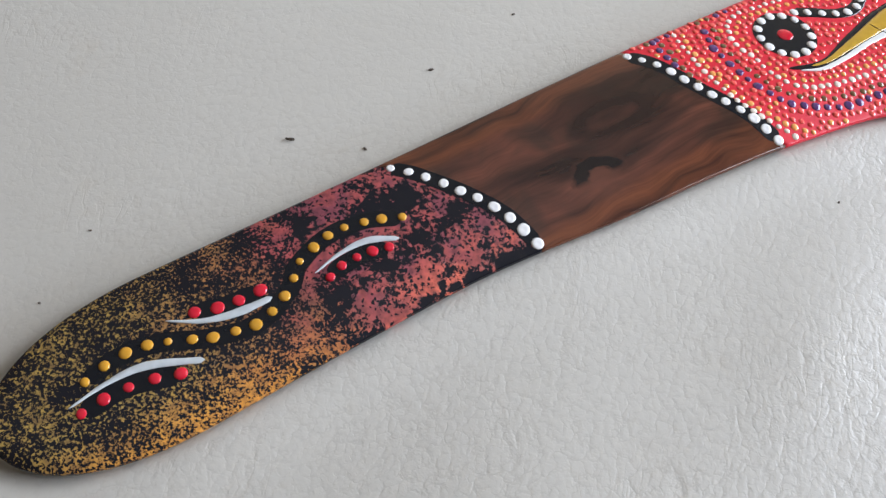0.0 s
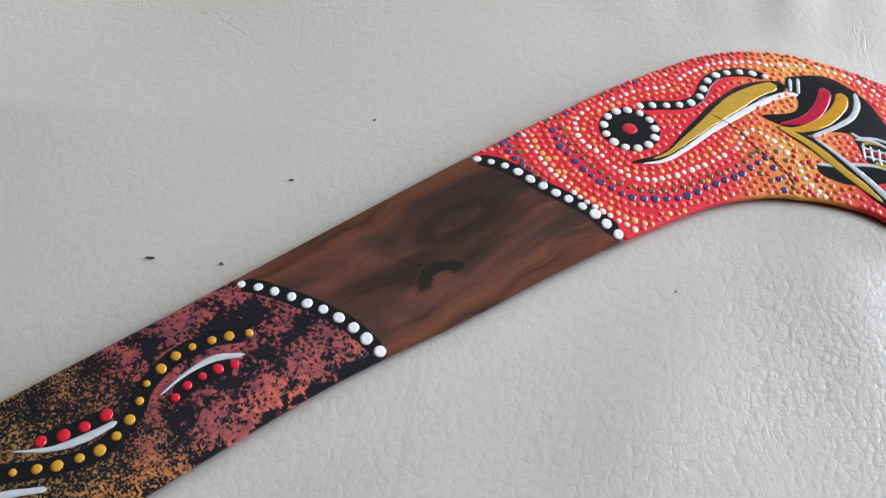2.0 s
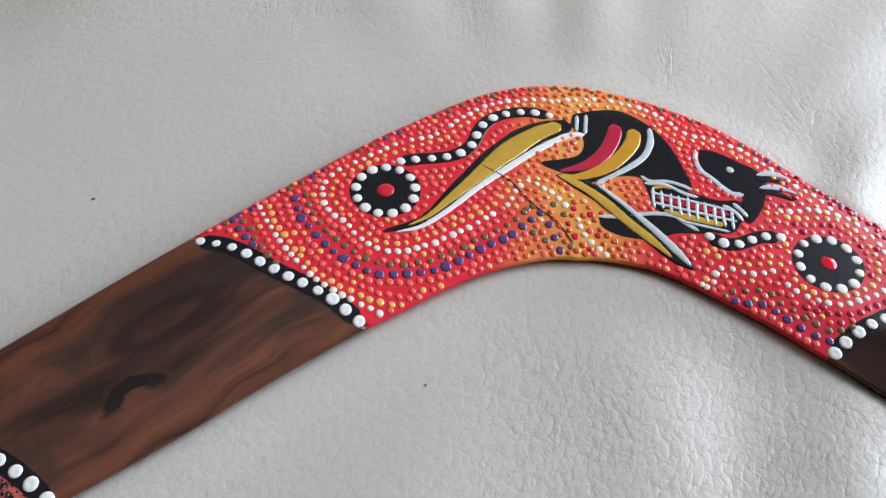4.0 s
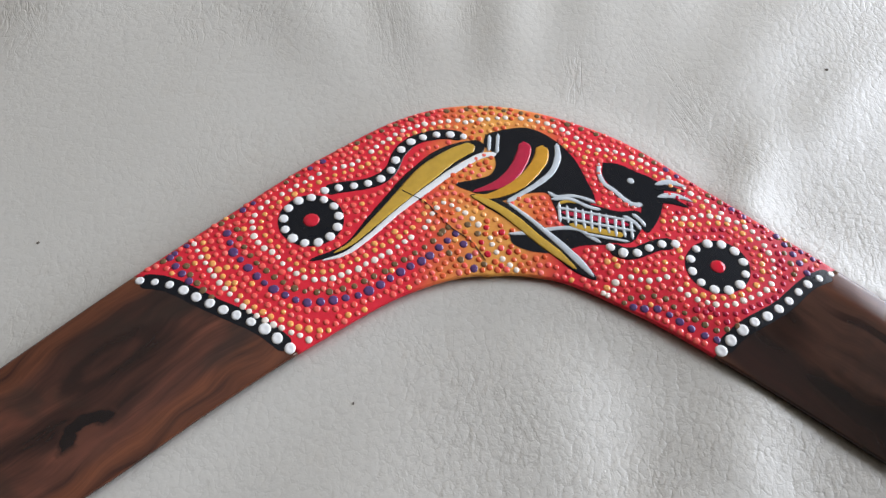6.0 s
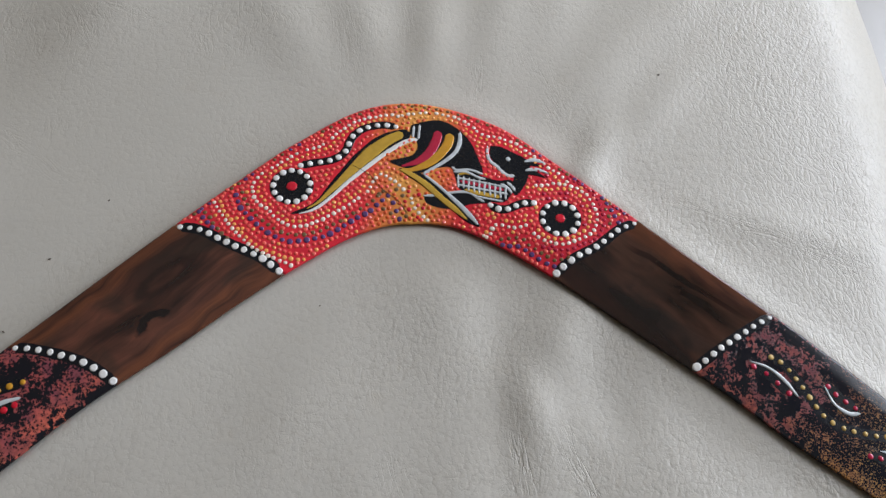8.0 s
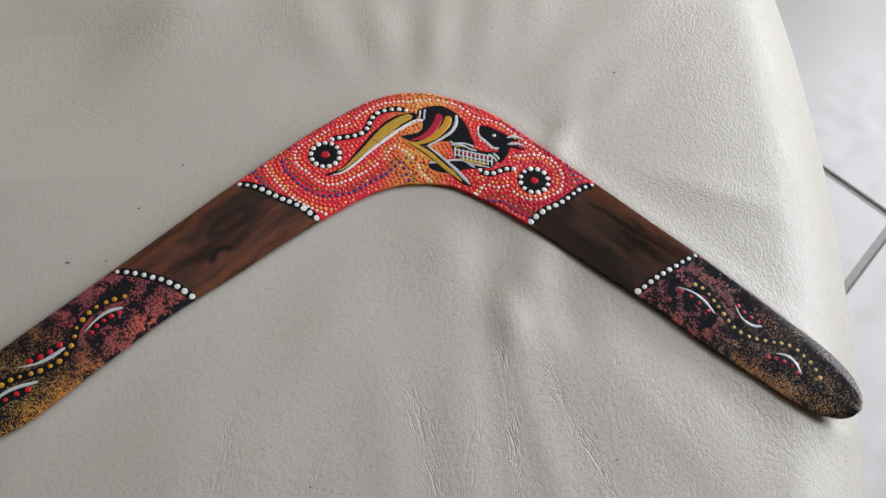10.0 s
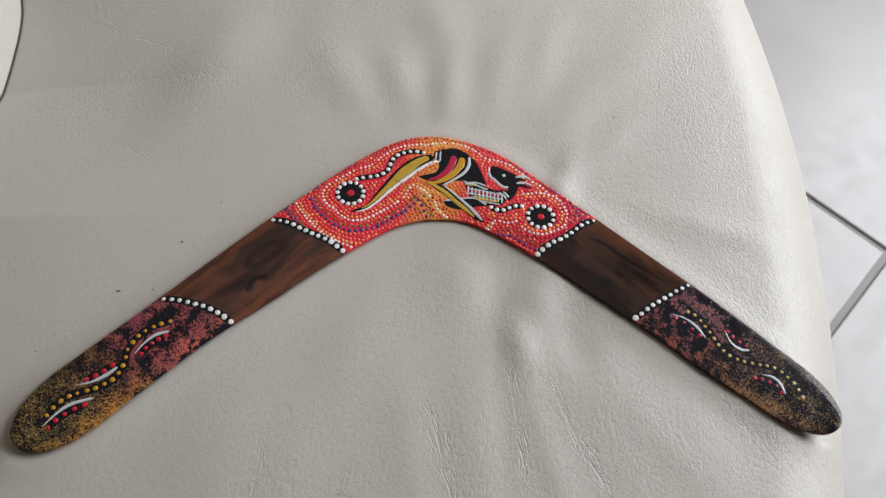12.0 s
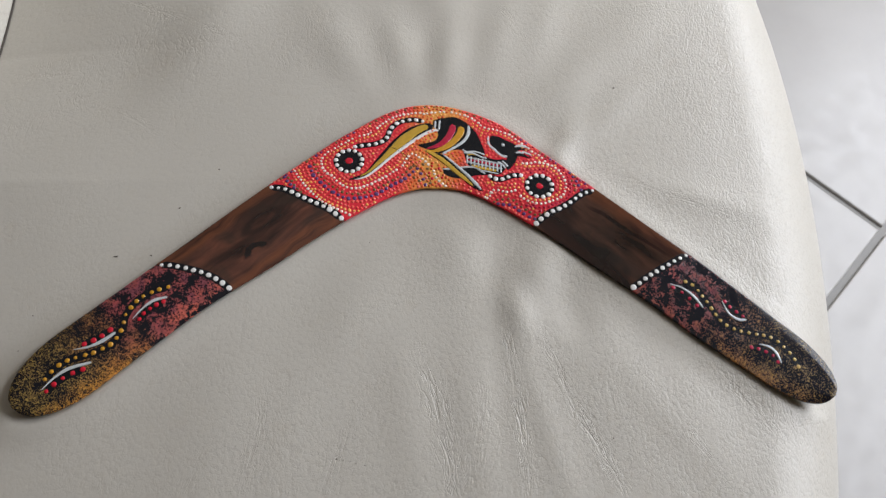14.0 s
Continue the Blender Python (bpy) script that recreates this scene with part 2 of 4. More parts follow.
def tip_material(name, axis, near, far, warm_side, load, rim, dimmed):
    """Black lacquer dabbed with a sponge: red towards the band, ochre and orange towards the tip."""
    n = Nodes(name)
    reach = n.remap(n.along(axis), near, far, 0.0, 1.0)
    side = n.remap(n.along(warm_side[0]), warm_side[1], warm_side[2], 0.0, 1.0)
    jitter = n.math("ADD", reach, n.math("MULTIPLY", n.math("SUBTRACT", n.noise(70, 2), 0.5), 0.5))
    hue = n.ramp(jitter, (0.10, (0.44, 0.095, 0.09)), (0.36, (0.42, 0.085, 0.085)), (0.50, (0.36, 0.14, 0.06)), (0.80, (0.40, 0.26, 0.07)))
    hue = n.mix(n.math("MULTIPLY", side, n.remap(reach, 0.30, 0.5)), hue, (0.78, 0.33, 0.055))
    hue = n.mix(n.math("MULTIPLY", side, n.remap(reach, 0.42, 0.2)), hue, (0.86, 0.19, 0.11))
    hue = n.mix(n.math("MULTIPLY", n.remap(n.noise(130, 3), 0.44, 0.60, 0.0, 0.8, True), n.remap(reach, 0.5, 0.3)), hue, n.mix(side, (0.22, 0.06, 0.085), (0.42, 0.10, 0.085)))
    coarse = n.noise(360, 9, 0.80, distort=0.5)
    fine = n.noise(1450, 4, 0.6, distort=0.4)
    broken = n.math("ADD", n.math("MULTIPLY", coarse, 0.45), n.math("MULTIPLY", n.noise(800, 5, 0.65), 0.25))
    web = n.math("ABSOLUTE", n.math("SUBTRACT", n.noise(560, 6, 0.68, distort=1.2), 0.5))
    broken = n.math("ADD", broken, n.math("MULTIPLY", n.math("SUBTRACT", 0.66, n.math("MULTIPLY", web, 2.0)), 0.34))
    pores = n.remap(n.cells(760, n.mix(0.0012, n.xyz, n.noise(500, 2, color=True), "LINEAR_LIGHT"), "F1"), 0.05, 0.50, 0.30, 0.0, True)
    broken = n.math("ADD", n.math("SUBTRACT", broken, pores), 0.062)
    dab = n.mix(n.remap(reach, 0.28, 0.5), broken, fine)
    patch = n.noise(100, 3, 0.6)
    level = n.math("SUBTRACT", load, n.math("MULTIPLY", n.math("SUBTRACT", patch, 0.5), n.remap(reach, 0.3, 0.6, 0.85, 0.34)))
    level = n.math("SUBTRACT", level, n.math("MULTIPLY", side, n.remap(reach, 0.2, 0.5, 0.075, 0.09)))
    level = n.math("ADD", level, n.remap(reach, 0.22, 0.45, 0.035, 0.0))
    bare = n.remap(n.math("ADD", n.along(warm_side[0]), n.math("MULTIPLY", n.math("SUBTRACT", n.noise(220, 4), 0.5), 0.012)), rim - 0.0022, rim - 0.0002, 0.0, 0.14, True)
    level = n.math("ADD", level, n.math("MULTIPLY", bare, n.remap(reach, 0.40, 0.55, 1.0, 0.0)))
    mask = n.remap(n.math("SUBTRACT", dab, level), -0.010, 0.014, 0.0, 1.0)
    worn = n.mix(n.remap(n.noise(500, 4), 0.38, 0.66), hue, n.mix(0.6, hue, (0.06, 0.03, 0.035)))
    # east tip darkened throughout: duller paint, and its lesser light put into the colour
    worn = n.mix(dimmed, worn, (0.05, 0.022, 0.02))
    tone = n.mix(mask, (0.010, 0.010, 0.014), worn)
    return lacquer(n, tone, 0.10, n.bump(n.math("ADD", mask, n.noise(1300, 2)), 0.00006, 0.5))


def panel_material():
    """Red field that turns orange and ochre at the bend."""
    n = Nodes("red_orange_field")
    middle = n.math("ABSOLUTE", n.math("ADD", n.along((1.0, -0.10, 0.0)), 0.001))
    middle = n.math("ADD", middle, n.math("MULTIPLY", n.math("SUBTRACT", n.noise(55, 3), 0.5), 0.018))
    tone = n.ramp(n.math("MULTIPLY", middle, 20.0), (0.10, (0.80, 0.36, 0.075)), (0.28, (0.78, 0.19, 0.055)), (0.48, (0.74, 0.026, 0.044)))
    # darker crimson towards the east end of the field
    crimson_end = n.remap(n.along((1.0, 0.0, 0.0)), 0.04, 0.10, 0.0, 0.6)
    tone = n.mix(crimson_end, tone, (0.42, 0.012, 0.03))
    tone = n.mix(n.remap(n.noise(240, 3), 0.35, 0.75, 0.0, 0.4), tone, (0.50, 0.014, 0.032))
    return lacquer(n, tone, 0.34, n.bump(n.noise(900, 3), 0.00004, 0.4))


def paint(name, color, shade=0.18, rough=0.10, gloss=0.6):
    n = Nodes(name)
    dull = tuple(c * 0.72 for c in color)
    tone = n.mix(n.remap(n.noise(420, 3), 0.35, 0.7, 0.0, shade * 3), color, dull)
    tone = n.mix(n.math("MULTIPLY", n.random(), 0.25), tone, dull)
    return lacquer(n, tone, rough, n.bump(n.noise(700, 2), 0.00002, 0.4), gloss)


def tile_material():
    n = Nodes("glazed_floor_tile")
    tone = n.ramp(n.noise(9, 5), (0.3, (0.34, 0.328, 0.315)), (0.7, (0.378, 0.366, 0.352)))
    tone = n.mix(n.math("MULTIPLY", n.random(), 0.15), tone, (0.36, 0.35, 0.34))
    n.set(Base_Color=tone, Roughness=n.remap(n.noise(40, 3), 0.3, 0.7, 0.28, 0.42), Normal=n.bump(n.noise(60, 3), 0.0001, 0.3))
    return n.mat


def plain(name, color, rough=0.8, scale=30, bump=0.0004):
    n = Nodes(name)
    tone = n.mix(n.remap(n.noise(scale, 4), 0.3, 0.7, 0.0, 0.35), color, tuple(c * 0.82 for c in color))
    n.set(Base_Color=tone, Roughness=rough, Normal=n.bump(n.noise(scale * 8, 3), bump, 0.5))
    return n.mat


LEATHER = leather_material()
WOOD_WARM = wood_material("brown_timber", -40.8, ((0.019, 0.010, 0.008), (0.064, 0.025, 0.017), (0.150, 0.052, 0.031)), (0.036, 0.022, 0.016),
                          (-0.061, 0.0947, 0.018, 0.005, 0.006), (-0.0708, 0.0796, 0.0060, 0.0046, 0.95), (-0.0548, 0.0943, 0.0120, 0.0040, 0.75), 190.0, 0.089, 0.75, 0.52)
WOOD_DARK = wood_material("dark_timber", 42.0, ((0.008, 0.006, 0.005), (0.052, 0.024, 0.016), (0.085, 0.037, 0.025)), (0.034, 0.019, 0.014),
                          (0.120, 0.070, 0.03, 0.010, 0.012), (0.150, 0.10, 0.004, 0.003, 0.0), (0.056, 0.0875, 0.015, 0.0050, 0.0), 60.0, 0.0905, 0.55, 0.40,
                          # the first stripe paints in the dark reflection on the inner bevel
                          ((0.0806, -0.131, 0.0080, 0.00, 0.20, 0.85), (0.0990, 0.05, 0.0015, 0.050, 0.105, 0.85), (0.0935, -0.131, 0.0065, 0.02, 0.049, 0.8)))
TIP_LEFT = tip_material("sponged_tip_west", (-0.756, -0.654, 0.0), 0.112, 0.215, ((0.654, -0.756, 0.0), -0.083, -0.070), 0.553, -0.0718, 0.0)
TIP_RIGHT = tip_material("sponged_tip_east", (0.76, -0.65, 0.0), 0.112, 0.215, ((-0.65, -0.76, 0.0), -0.078, -0.060), 0.582, -0.0658, 0.42)
PANEL = panel_material()
BLACK = paint("black_paint", (0.008, 0.009, 0.012), 0.1, 0.24, 0.3)
CREAM = paint("cream_white_paint", (0.90, 0.78, 0.66), 0.06, 0.08, 0.8)
WHITE = paint("white_paint", (0.86, 0.85, 0.83), 0.05)
GREY = paint("grey_white_paint", (0.62, 0.66, 0.68), 0.2)
YELLOW = paint("ochre_yellow_paint", (0.60, 0.36, 0.05))
OCHRE = paint("pale_ochre_paint", (0.60, 0.40, 0.13))
AMBER = paint("amber_paint", (0.66, 0.32, 0.03))
RED = paint("bright_red_paint", (0.66, 0.014, 0.035))
CORAL = paint("coral_paint", (0.93, 0.115, 0.092), 0.10, 0.08, 0.8)
SALMON = paint("salmon_paint", (0.95, 0.175, 0.135), 0.10, 0.08, 0.8)
ORANGE = paint("orange_paint", (0.98, 0.42, 0.12), 0.18, 0.08, 0.8)
PURPLE = paint("purple_paint", (0.11, 0.05, 0.16))
GREEN = paint("olive_paint", (0.19, 0.11, 0.05))
CRIMSON = paint("crimson_paint", (0.50, 0.018, 0.055))
TILE, GROUT = tile_material(), plain("grey_grout", (0.30, 0.295, 0.285), 0.9, 90)
WALL, CEILING = plain("warm_wall_paint", (0.52, 0.41, 0.24), 0.85), plain("white_ceiling_paint", (0.50, 0.48, 0.45), 0.9)
# unseen walls: cream brightens reflections from the north, tan dims west and south
WALL_CREAM = plain("pale_wall_paint", (0.74, 0.66, 0.52), 0.85)
WALL_BROWN = plain("tan_wall_paint", (0.26, 0.19, 0.115), 0.85)
CRUMB = plain("dark_crumb", (0.13, 0.105, 0.085), 0.9, 400)
FRAME = plain("white_window_paint", (0.75, 0.75, 0.74), 0.5)
SEAM = plain("dark_seam_line", (0.07, 0.06, 0.05), 0.9)
DARK_FOOT = plain("dark_wood_foot", (0.05, 0.03, 0.02), 0.4)


# ---- mesh helpers ----
def mesh_of(name, verts, faces, material, smooth=True):
    me = bpy.data.meshes.new(name)
    me.from_pydata([tuple(map(float, v)) for v in verts], [], [tuple(map(int, f)) for f in faces])
    me.materials.append(material)
    me.validate()
    if smooth:
        me.polygons.foreach_set("use_smooth", [True] * len(me.polygons))
    return me


def part(name, data, parent, label=""):
    ob = new(name, data)
    ob.parent = parent
    return tagged(ob, label)


def empty(name, at=(0, 0, 0)):
    ob = new(name)
    ob.location = at
    ob.empty_display_size = 0.02
    return ob


def box_mesh(name, lo, hi, material, bevel=0.0):
    bm = bmesh.new()
    bmesh.ops.create_cube(bm, size=1.0)
    for v in bm.verts:
        v.co = [a + (c + 0.5) * (b - a) for a, b, c in zip(lo, hi, v.co)]
    if bevel:
        bmesh.ops.bevel(bm, geom=bm.edges[:], offset=bevel, segments=2, affect="EDGES", profile=0.6)
    me = bpy.data.meshes.new(name)
    bm.to_mesh(me)
    bm.free()
    me.materials.append(material)
    return me


def spline(points, count):
    """Points at even steps of a smooth curve through a few control points (any number of columns)."""
    p = np.array(points, float)
    if len(p) == 2:
        return p[0] + np.linspace(0, 1, count)[:, None] * (p[1] - p[0])
    q = np.vstack([2 * p[0] - p[1], p, 2 * p[-1] - p[-2]])
    out = []
    for a, b, c, d in zip(q, q[1:], q[2:], q[3:]):
        for u in np.linspace(0, 1, 24, endpoint=False):
            out.append(0.5 * (2 * b + (c - a) * u + (2 * a - 5 * b + 4 * c - d) * u**2 + (3 * b - a - 3 * c + d) * u**3))
    out = np.array(out + [p[-1]])
    step = np.hypot(*np.diff(out[:, :2], axis=0).T)
    at = np.concatenate([[0], np.cumsum(step)])
    want = np.linspace(0, at[-1], count)
    return np.column_stack([np.interp(want, at, out[:, k]) for k in range(out.shape[1])])


# ---- room: unseen walls and ceiling, added to bounce the window's light ----
def room():
    x0, x1, y0, y1 = -1.9, EAST, -1.9, 2.1
    def wall(name, lo, hi, material, label):
        tagged(new(name, box_mesh(name, lo, hi, material)), label, "wall", kind="structure")
    wall("wall_west", (x0 - 0.1, y0 - 0.1, FLOOR), (x0, y1 + 0.1, CEIL), WALL_BROWN, "unseen tan brown wall added to dim the bounced light")
    wall("wall_north", (x0, y1, FLOOR), (x1, y1 + 0.1, CEIL), WALL_CREAM, "unseen pale cream wall added to brighten reflections")
    wall("wall_south", (x0, y0 - 0.1, FLOOR), (x1, y0, CEIL), WALL_BROWN, "unseen tan brown wall added to dim the bounced light")
    bm = bmesh.new()
    for lo, hi in (((x1, y0 - 0.1, FLOOR), (x1 + 0.14, WIN_Y0, CEIL)), ((x1, WIN_Y1, FLOOR), (x1 + 0.14, y1 + 0.1, CEIL)),
                   ((x1, WIN_Y0, FLOOR), (x1 + 0.14, WIN_Y1, WIN_Z0)), ((x1, WIN_Y0, WIN_Z1), (x1 + 0.14, WIN_Y1, CEIL))):
        made = bmesh.ops.create_cube(bm, size=1.0)["verts"]
        for v in made:
            v.co = [a + (c + 0.5) * (b - a) for a, b, c in zip(lo, hi, v.co)]
    me = bpy.data.meshes.new("wall_east")
    bm.to_mesh(me)
    bm.free()
    me.materials.append(WALL)
    tagged(new("wall_east", me), "warm cream painted wall with a window opening", "wall", kind="structure")
    tagged(new("ceiling", box_mesh("ceiling", (x0 - 0.1, y0 - 0.1, CEIL), (x1 + 0.14, y1 + 0.1, CEIL + 0.1), CEILING)), "plain white ceiling", "ceiling", kind="structure")
    window = tagged(empty("window_1", (x1 + 0.07, (WIN_Y0 + WIN_Y1) / 2, WIN_Z0)), "white framed window letting in daylight", "window", kind="structure")
    w, h, b = (WIN_Y1 - WIN_Y0) / 2, WIN_Z1 - WIN_Z0, 0.05
    for name, lo, hi in (("window_frame", (-0.03, -w, 0), (0.03, w, b)), ("window_frame", (-0.03, -w, h - b), (0.03, w, h)),
                         ("window_frame", (-0.03, -w, b), (0.03, -w + b, h - b)), ("window_frame", (-0.03, w - b, b), (0.03, w, h - b)),
                         ("mullion", (-0.02, -0.02, b), (0.02, 0.02, h - b))):
        part(name, box_mesh(name, lo, hi, FRAME, 0.004), window)


def floor():
    """Square glazed tiles laid diagonally, with recessed grout between them."""
    base = tagged(new("floor", box_mesh("floor", (-2.0, -2.0, FLOOR - 0.1), (EAST + 0.14, 2.2, FLOOR - 0.004), GROUT)), "floor of pale glazed tiles with grey grout joints", "floor", kind="structure")
    size, joint, turn = 0.50, 0.009, radians(43.2)
    bm = bmesh.new()
    half = size / 2 - joint / 2
    bmesh.ops.create_cube(bm, size=1.0)
    for v in bm.verts:
        v.co = (v.co.x * 2 * half, v.co.y * 2 * half, v.co.z * 0.012 - 0.006)
    top = [e for e in bm.edges if all(v.co.z > -0.001 for v in e.verts)]
    bmesh.ops.bevel(bm, geom=top, offset=0.002, segments=2, affect="EDGES", profile=0.5)
    me = bpy.data.meshes.new("tile")
    bm.to_mesh(me)
    bm.free()
    me.materials.append(TILE)
    # one joint crossing lies at this place of the floor
    cx, cy = CROSSING
    ax, ay = Vector((math.cos(turn), math.sin(turn), 0)), Vector((-math.sin(turn), math.cos(turn), 0))
    for i in range(-9, 9):
        for j in range(-9, 9):
            at = Vector((cx, cy, FLOOR)) + ax * (i + 0.5) * size + ay * (j + 0.5) * size
            turned = Matrix.Translation(at) @ Matrix.Rotation(turn + random.choice((0, 1, 2, 3)) * math.pi / 2, 4, "Z")
            corners = [turned @ Vector((sx * half, sy * half, 0)) for sx in (-1, 1) for sy in (-1, 1)]
            if all(-1.9 < c.x < EAST and -1.9 < c.y < 2.1 for c in corners):
                part("tile", me, base).matrix_world = turned
            elif any(-1.9 < c.x < EAST and -1.9 < c.y < 2.1 for c in corners):
                # tiles cut off along the walls
                bm = bmesh.new()
                bm.from_mesh(me)
                bm.transform(turned)
                for co, no in (((EAST, 0, 0), (1, 0, 0)), ((-1.9, 0, 0), (-1, 0, 0)), ((0, 2.1, 0), (0, 1, 0)), ((0, -1.9, 0), (0, -1, 0))):
                    bmesh.ops.bisect_plane(bm, geom=bm.verts[:] + bm.edges[:] + bm.faces[:], plane_co=co, plane_no=no, clear_outer=True)
                if len(bm.faces) > 3:
                    cut = bpy.data.meshes.new("tile")
                    bm.to_mesh(cut)
                    cut.materials.append(TILE)
                    part("tile", cut, base)
                bm.free()


CROSSING = (0.628, 0.260)
room()


# ---- plan of the boomerang: a flat bent blade ----
OUTER = [(-214, -35.5), (-186, -11.5), (-157.3, 13.4), (-125.6, 41), (-101.7, 61.5), (-73, 84.3), (-39.7, 108.4), (0, 126),
         (37.2, 116.5), (70.7, 92.5), (99.6, 67.0), (137.5, 31.5), (165, 6), (191.5, -20.5), (213.5, -43.6)]
INNER = [(-186, -66.3), (-157.5, -41.3), (-130, -18.5), (-99, 2.8), (-73.6, 21.6), (-49.2, 38.1), (-21.7, 53.7), (2, 59.2),
         (27.8, 55.8), (48, 44), (72, 26), (108, -4.5), (135, -27.5), (160.5, -51.5), (187.3, -74)]
TIP_ENDS = ((-231.4, -78.8), (232.6, -89.4))


def blade():
    """Centre line, half widths and running length in millimetres, at 600 even steps."""
    o, i = np.array(OUTER, float), np.array(INNER, float)
    mid, half = (o + i) / 2, np.hypot(*(o - i).T) / 2
    reach = [math.dist(mid[0], TIP_ENDS[0]), math.dist(mid[-1], TIP_ENDS[1])]
    mid = np.vstack([TIP_ENDS[0], mid, TIP_ENDS[1]])
    line = spline(np.column_stack([mid, np.concatenate([[half[0]], half, [half[-1]]])]), 600)
    run = np.concatenate([[0], np.cumsum(np.hypot(*np.diff(line[:, :2], axis=0).T))])
    w = line[:, 2].copy()
    for end, far in ((run, reach[0]), (run[-1] - run, reach[1])):
        w *= np.sqrt(np.clip(1 - np.clip(1 - end / far, 0, 1) ** 2.25, 0, 1))
    tangent = np.gradient(line[:, :2], axis=0)
    tangent /= np.hypot(*tangent.T)[:, None]
    normal = np.column_stack([-tangent[:, 1], tangent[:, 0]])
    return line[:, :2], w, run, normal


MID, HALF, RUN, NORMAL = blade()


# ---- leather seat ----
def right_edge(y):
    return 0.288 - 0.40 * (y - 0.23) ** 2


def seat_relief(x, y):
    """Soft folds of the hide, in metres, flattest under the boomerang."""
    z = -0.006 * np.clip((x - 0.18) / 0.10, 0, 2) ** 2
    z = z - 0.003 * np.clip((y - 0.10) / 0.2, 0, 3) ** 2
    z = z - 0.015 * np.clip((-0.06 - x) / 0.2, 0, 1.3) ** 2 * np.clip((y - 0.07) / 0.12, 0, 1)
    for cx, cy, long, wide, turn, height in SWELLS:
        c, s = math.cos(radians(turn)), math.sin(radians(turn))
        a, b = (x - cx) * c + (y - cy) * s, (y - cy) * c - (x - cx) * s
        z = z + 1.1 * height * np.exp(-((a / long) ** 2) - (b / wide) ** 2)
    return z


def wrap(x, y):
    """The soft hide rises a little against the edges of the boomerang that presses into it."""
    d = np.full(x.shape, 1e3)
    for (mx, my), w in zip(MID[::3], HALF[::3]):
        d = np.minimum(d, np.hypot(x * 1000 - mx, y * 1000 - my) - w)
    rise = np.clip((d + 4.0) / 5.5, 0, 1)
    return 0.0018 * rise * rise * (3 - 2 * rise) * np.exp(-(np.maximum(d - 1.0, 0) / 11.0) ** 2)


# soft swells: x, y, half length, half width, direction in degrees, height
SWELLS_BACK = [
    (-0.012, 0.178, 0.034, 0.015, 100, 0.0022), (0.022, 0.172, 0.034, 0.014, 80, 0.0028), (0.060, 0.188, 0.050, 0.018, 70, 0.0024), (-0.050, 0.178, 0.040, 0.018, 116, 0.0018), (0.020, 0.240, 0.035, 0.020, 100, 0.0018),
    (0.108, 0.150, 0.045, 0.016, 56, 0.0013), (0.130, 0.120, 0.045, 0.012, 45, 0.0012), (0.095, 0.205, 0.05, 0.014, 70, 0.0016), (0.095, 0.092, 0.03, 0.010, 65, 0.0022),
]
SWELLS_FRONT = [
    (0.020, 0.020, 0.030, 0.022, 100, 0.0016), (0.068, 0.002, 0.018, 0.014, 60, 0.0026), (0.052, -0.028, 0.020, 0.010, 100, 0.0020), (0.040, 0.005, 0.02, 0.012, 90, -0.0010),
    (0.086, -0.030, 0.02, 0.012, 110, -0.0014), (0.020, -0.10, 0.06, 0.013, 92, 0.0008), (0.062, -0.10, 0.05, 0.009, 102, 0.0007), (-0.05, -0.03, 0.04, 0.02, 60, 0.0012),
    (-0.018, -0.09, 0.05, 0.012, 96, 0.0006), (0.100, -0.085, 0.05, 0.016, 115, 0.0006), (0.152, -0.085, 0.04, 0.012, 118, 0.0006), (-0.085, -0.10, 0.045, 0.016, 82, 0.0006), (0.036, -0.075, 0.05, 0.006, 90, -0.0003),
]
SWELLS_SIDES = [
    (-0.205, 0.165, 0.05, 0.030, 40, -0.0020), (-0.150, 0.205, 0.05, 0.025, 60, 0.0018), (-0.235, 0.075, 0.06, 0.03, 30, 0.0012), (-0.10, 0.24, 0.06, 0.03, 80, -0.0016),
    (0.19, 0.05, 0.05, 0.012, -18, 0.0012), (0.16, 0.20, 0.05, 0.02, 50, 0.0014), (0.13, -0.09, 0.06, 0.015, -55, 0.0012), (-0.12, -0.09, 0.07, 0.03, 80, 0.0014),
]
SWELLS = SWELLS_BACK + SWELLS_FRONT + SWELLS_SIDES
# bundles of creases: three places of the line, half width in millimetres, weight
CREASES_FRONT = [
    (((44.5, -32), (45.2, -77), (48.2, -140)), 3.4, 1.0), (((-9, -50), (0, -90), (7, -138)), 4.4, 0.9), (((65.6, -44), (77.5, -83.5), (100.6, -140)), 3.2, 0.95), (((30, -62), (22, -100), (12, -140)), 4.0, 0.4),
    (((121.6, -60), (140.3, -100), (157, -132)), 3.2, 0.5), (((168, -70), (188.8, -99), (203, -124)), 3.0, 0.5),
    (((-96.5, -70), (-100, -94), (-107.5, -131)), 3.6, 0.5), (((-49, -88), (-58.4, -111.6), (-66, -133)), 3.6, 0.5), (((-119, -99), (-130.7, -111.5), (-140, -130)), 3.4, 0.5),
    (((116, 77), (168.6, 52.3), (247, 16)), 3.0, 0.6), (((185, 143.5), (223.8, 137.8), (256, 124)), 2.4, 0.6),
]
